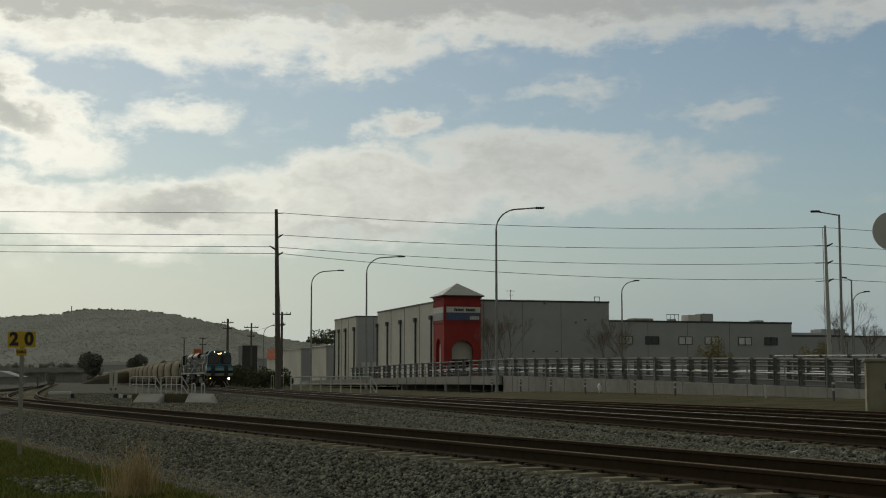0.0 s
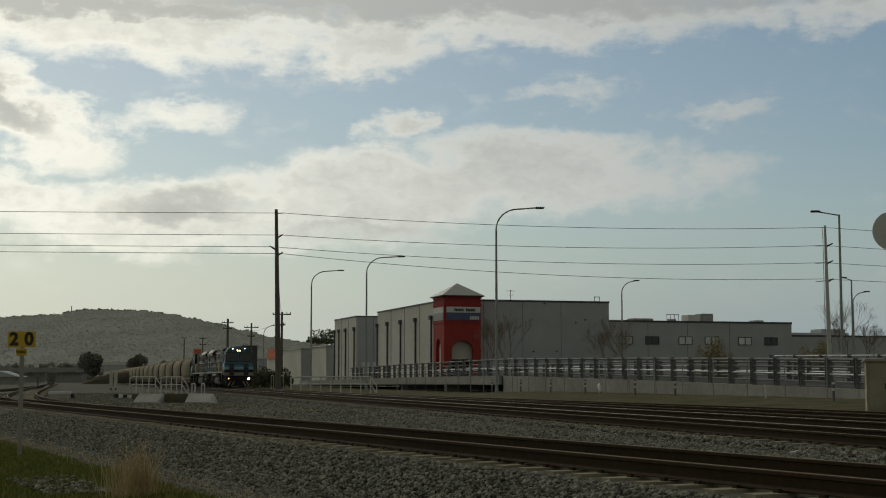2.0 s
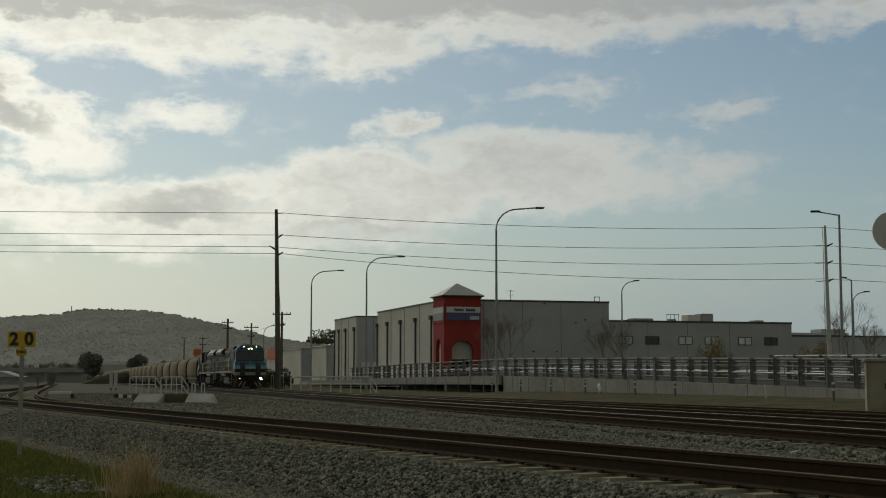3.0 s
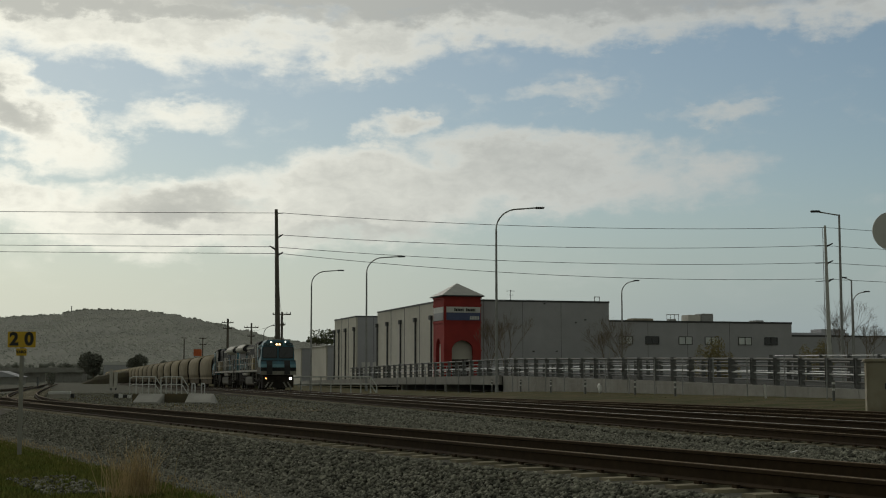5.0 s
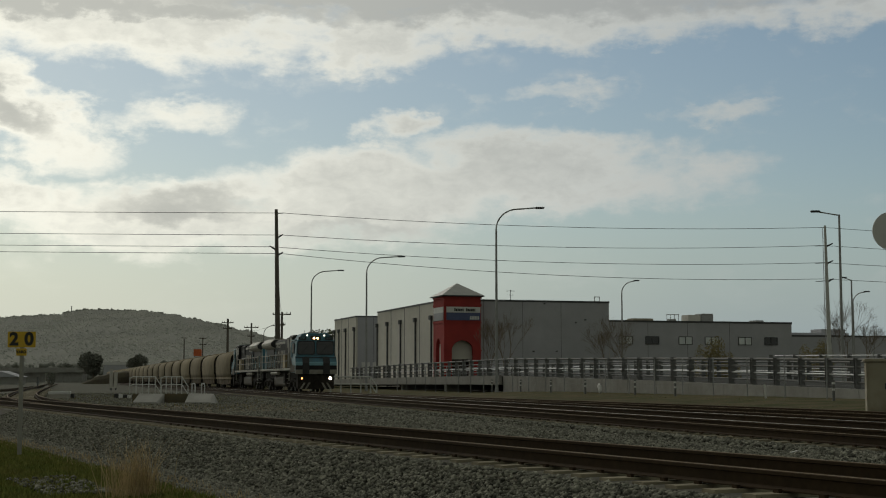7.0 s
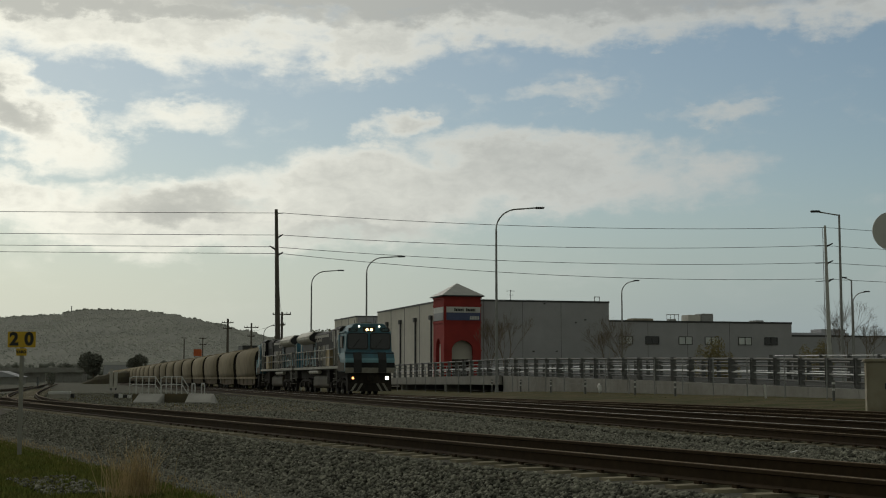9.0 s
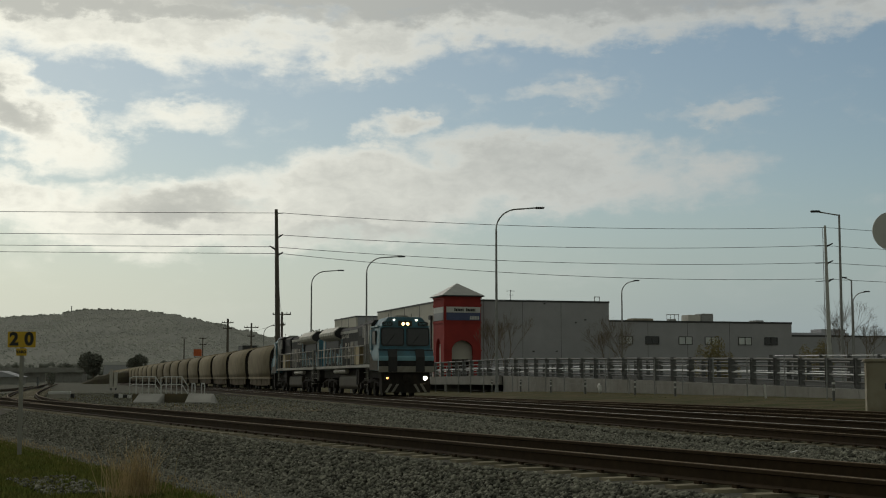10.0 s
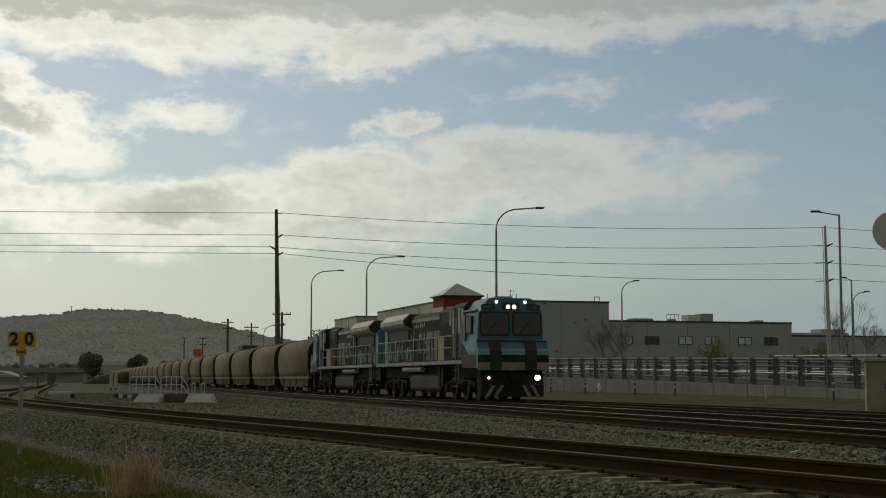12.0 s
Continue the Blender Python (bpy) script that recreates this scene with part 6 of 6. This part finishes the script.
            box(bm, x0 + 0.28, s * 1.016, 2.74 - 0.34 * (k == 1), x0 + 0.62, s * 1.028, 2.92 - 0.34 * (k == 1))
            if k < 2:
                box(bm, x0 + 0.22, s * 1.016, 2.02, x0 + 0.56, s * 1.028, 2.18)
            part("lettering_bar", bm, "letter", t)
            if k:
                stroke(x0 + 0.52, 2.06, 2.86, 0.10, 0.2, s * 1.016, "letter", t)
        for k in range(6):
            stroke(-2.6 + k * 0.36, 3.20, 3.36 + 0.06 * (k % 2), 0.12, 0.13, s * 1.004, "palegrey", t)
        # pale strip along the hood's shoulder
        bm = B()
        box(bm, -3.1, s * 1.002, 3.44, 2.1, s * 1.014, 3.60)
        part("shoulder_strip", bm, "silver", t, "dusty pale strip along the hood")
        # feathered strokes of pale blue and teal on the lower hood
        for k in range(13):
            x = -8.1 + k * 0.38 + rng.uniform(-0.08, 0.08)
            stroke(x, 1.68 + rng.uniform(0, 0.15), rng.uniform(2.2, 2.75), rng.uniform(0.15, 0.5), rng.uniform(0.12, 0.26), s * 0.957, ("paleteal", "silver", "teal")[k % 3], t)
        for k in range(4):
            stroke(-4.4 + k * 0.5, 1.7, 2.3 + 0.3 * k, 0.25, 0.16, s * (1.016 if k > 1 else 0.957), "paleteal", t)
        stroke(-8.95, 2.2, 3.3, 0.2, 0.3, s * 0.984, "palegrey", t, "white flash on the hood end")
    # flared radiators
    bm = B()
    prism(bm, [(-0.94, 3.15), (0.94, 3.15), (1.30, 3.30), (1.38, 3.44), (1.38, 3.62), (1.05, 3.92), (-1.05, 3.92), (-1.38, 3.62), (-1.38, 3.44), (-1.30, 3.30)], "x", -8.3, -3.4)
    rad = part("radiator_housing", bm, "palegrey", t, "pale silver flared radiator housing")
    for x0, x1 in ((-3.398, -3.36), (-8.34, -8.302)):
        bm = B()
        prism(bm, [(-0.92, 3.20), (0.92, 3.20), (1.25, 3.34), (1.32, 3.46), (1.32, 3.60), (1.02, 3.87), (-1.02, 3.87), (-1.32, 3.60), (-1.32, 3.46), (-1.25, 3.34)], "x", x0, x1)
        part("radiator_end", bm, "black", rad, "black mesh end of the radiator")
    for s in (-1, 1):
        bm = B()
        box(bm, -8.0, s * 0.94, 2.72, -3.9, s * 0.985, 3.14)
        part("radiator_intake", bm, "black", rad, "dark intake below the radiator")
        for k in range(8):
            bm = B()
            box(bm, -8.0 + k * 0.6, s * 1.375, 3.38, -7.95 + k * 0.6, s * 1.39, 3.62)
            part("radiator_rib", bm, "silver", rad)
    for x0, r in ((0.6, 0.24), (1.5, 0.18)):
        bm = B()
        rod(bm, (x0, 0, 3.6), (x0, 0, 3.82), r, n=14)
        part("exhaust_stack", bm, "black", t)
    bm = B()
    box(bm, 7.6, -0.35, 3.98, 8.3, 0.35, 4.10, 0.04)
    part("roof_unit", bm, "silver", t, "roof air conditioner")
    for s in (-1, 1):
        bm = B()
        rod(bm, (7.9, s * 0.6, 3.97), (7.9, s * 0.6, 4.22), 0.015, n=5)
        part("aerial", bm, "black", t)
    # handrails along the walkways
    for s in (-1, 1):
        y = s * 1.34
        xs = [-8.9 + k * 1.18 for k in range(13)]
        for x in xs:
            bm = B()
            rod(bm, (x, y, 1.62), (x, y, 2.62), 0.028, n=5)
            part("handrail_post", bm, "silver", t)
        for z in (2.62, 2.14):
            bm = B()
            rod(bm, (xs[0], y, z), (xs[-1], y, z), 0.028, n=5)
            part("handrail", bm, "silver", t)
        for x in (-8.95, 5.9):
            bm = B()
            rod(bm, (x, y, 0.75), (x, y, 2.7), 0.026, n=5)
            rod(bm, (x + 0.42, y, 0.75), (x + 0.42, y, 2.7), 0.026, n=5)
            for k in range(3):
                box(bm, x, y - 0.13, 0.55 + k * 0.32, x + 0.42, y + 0.02, 0.58 + k * 0.32)
            part("step_ladder", bm, "silver", t, "silver access steps with grab rails")
            bm = B()
        rod(bm, (7.06, s * 1.45, 1.75), (7.06, s * 1.45, 3.1), 0.02, n=5)
        for z in (1.8, 3.05):
            rod(bm, (7.06, s * 1.38, z), (7.06, s * 1.45, z), 0.02, n=5)
        part("grab_rail", bm, "silver", t)
        # underslung gear
        bm = B()
        prism(bm, rounded(s * 0.55 - 0.55 * (1), s * 0.55 + 0.55, 0.30, 1.10, 0.22), "x", -3.0, 2.5)
        part("fuel_tank", bm, "tank", t, "dusty grey fuel tank")
        bm = B()
        rod(bm, (-4.1, s * 1.12, 1.30), (-0.5, s * 1.12, 1.30), 0.13, n=12)
        part("air_reservoir", bm, "palegrey", t, "pale air reservoir")
        bm = B()
        for x in (2.7, 3.2):
            box(bm, x, s * 0.9, 0.55, x + 0.35, s * 1.25, 1.38, 0.02)
        part("equipment_box", bm, "under", t)
    bogie(t, 5.6, (-1.75, 0.0, 1.75), "grimy six-wheel bogie")
    bogie(t, -5.9, (-1.75, 0.0, 1.75), "grimy six-wheel bogie")
    return t


M["silver2"] = mat("dull_grey_door", (0.13, 0.125, 0.11), (0.09, 0.088, 0.08), 2.0, 0.55, dirt=(0.12, 0.11, 0.085), dirt_scale=1.0)
M["tank"] = mat("dusty_tank_paint", (0.085, 0.074, 0.053), (0.052, 0.046, 0.035), 1.5, 0.65, dirt=(0.11, 0.09, 0.058), dirt_scale=0.8, spec=0.25)
M["letter"] = mat("pale_lettering_paint", (0.34, 0.315, 0.24), (0.26, 0.24, 0.19), 2.0, 0.6, dirt=(0.12, 0.105, 0.08), dirt_scale=1.2)


def wagon():
    t = thing("grain_hopper_wagon", Matrix.Identity(4), "dusty beige rounded grain hopper wagon coupled in a long train", "wagon", "train vehicles")
    prof = [(1.33, 1.02), (1.40, 1.4), (1.43, 1.8), (1.44, 2.2), (1.41, 2.65), (1.31, 3.02), (1.08, 3.30), (0.7, 3.46), (0.3, 3.53)]
    ring = prof + [(-y, z) for y, z in prof[::-1]]

    def sec(x, k):
        return [(x, y * k, 1.02 + (z - 1.02) * (0.25 + 0.75 * k)) for y, z in ring]
    bm = loft([sec(-6.49, 0.985), sec(-6.45, 1.0), sec(6.45, 1.0), sec(6.49, 0.985)])
    body = part("body", bm, "hopper", t, smooth=False)
    for p in body.data.polygons:
        p.use_smooth = abs(p.normal.x) < 0.2 and p.center.z > 1.1
    for e in (-1, 1):
        # ends covered by a plate whose dark colour stands for their shade
        bm = B()
        prism(bm, [(y * 0.985, 1.03 + (z - 1.03) * 0.99) for y, z in ring], "x", e * 6.495, e * 6.53)
        part("end_sheet", bm, "under", t, "end sheet coloured dark for its shade")
        for s in (-1, 1):
            bm = B()
            rod(bm, (e * 7.2, s * 1.1, 1.0), (e * 7.2, s * 1.1, 2.3), 0.03, n=5)
            rod(bm, (e * 6.53, s * 1.1, 2.3), (e * 7.2, s * 1.1, 2.3), 0.03, n=5)
            part("grab_rail", bm, "silver", t)
        bm = B()
        box(bm, e * 6.6, -1.25, 0.88, e * 7.25, 1.25, 1.06, 0.02)
        part("end_platform", bm, "under", t)
        bm = B()
        box(bm, e * 7.1, -0.12, 0.72, e * 7.62, 0.12, 0.98, 0.03)
        part("coupler", bm, "under", t)
        bm = B()
        rod(bm, (e * 7.12, -0.7, 1.25), (e * 7.12, -0.3, 1.25), 0.13, n=10)
        part("brake_cylinder", bm, "under", t)
    bm = B()
    for s in (-1, 1):
        box(bm, -6.5, s * 1.19, 0.862, 6.5, s * 1.37, 1.04)
    part("sill", bm, "hopper", t, "dusty beige side sill")
    for s in (-1, 1):
        bm = B()
        prism(bm, [(-6.15, 0.86), (6.15, 0.86), (6.0, 0.42), (2.7, 0.34), (0.0, 0.34), (-2.7, 0.34), (-6.0, 0.42)], "y", s * 1.27, s * 1.31)
        sk = part("side_skirt", bm, "skirt", t, "brown dusty side skirt")
        for x in (-4.6, -1.5, 1.5, 4.6):
            bm = B()
            box(bm, x - 0.05, s * 1.311, 0.42, x + 0.05, s * 1.345, 0.86)
            part("skirt_rib", bm, "skirt", sk)
    for x in (-3.0, 0.0, 3.0):
        bm = B()
        prism(bm, [(x - 1.3, 0.9), (x + 1.3, 0.9), (x + 0.45, 0.30), (x - 0.45, 0.30)], "y", -1.1, 1.1)
        part("hopper_chute", bm, "skirt", t, "grimy discharge hopper")
    bm = B()
    box(bm, -6.3, -0.38, 3.50, 6.3, 0.38, 3.60, 0.03)
    part("roof_hatch", bm, "hopper", t, "long roof hatch")
    for x in (-4.9, 4.9):
        bogie(t, x, (-0.86, 0.86), "grimy four-wheel bogie")
    return t


M["skirt"] = mat("grimy_skirt_paint", (0.16, 0.128, 0.085), (0.115, 0.092, 0.062), 1.5, 0.85, dirt=(0.06, 0.048, 0.034), dirt_scale=1.0, dirt_amount=0.7, obj_rand=0.2, spec=0.15)
SPEED, FRONT = 8.904, 53.04
VEHICLES = []
first_loco = loco()
VEHICLES.append((first_loco, 9.3, 0.0))
rear_loco = copy_thing(first_loco, Matrix.Identity(4))
tagged(rear_loco, "teal, charcoal and silver diesel locomotive coupled back to back")
VEHICLES.append((rear_loco, 28.9, 180.0))
# the trailing engine runs with its lamps out
for o in rear_loco.children_recursive:
    if o.data and o.data.materials and o.data.materials[0] in (M["headlight"], M["whitelight"], M["ditch"], M["amber"]):
        o.data = o.data.copy()
        o.data.materials[0] = M["glass"]
        tagged(o, "unlit lamp")
first_wagon = wagon()
for i in range(26):
    w_ = first_wagon if i == 0 else copy_thing(first_wagon, Matrix.Identity(4))
    VEHICLES.append((w_, 38.4 + 7.6 + 15.2 * i, 0.0))


def motions():
    for ob, back, turn in VEHICLES:
        walk(ob, [(float(k), line_pose(16.75, FRONT + SPEED * (12 - k) + back, RAIL_Z + 0.006, turn)) for k in range(13)])
        roll = math.degrees(SPEED / WHEEL_R) * (-1 if turn else 1)
        for o in ob.children_recursive:
            if o.name.startswith("wheelset"):
                x, y, z = o.location
                walk(o, [(k / 15, pose(x, y, z, 0, roll * k / 15, 0)) for k in range(181)])



# ---- sleepers, piece by piece ----
sleepers(siding, siding_path, 0.60, 8.0, 110.0)
sleepers(loop_track, loop_path, 0.70, 16.0, 110.0)
sleepers(main_track, main_path, 0.70, 20.0, 110.0)
sleepers(third_track, third_path, 0.70, 14.0, 70.0)
sleepers(branch_track, branch_path, 0.70, 26.0, 110.0)
motions()
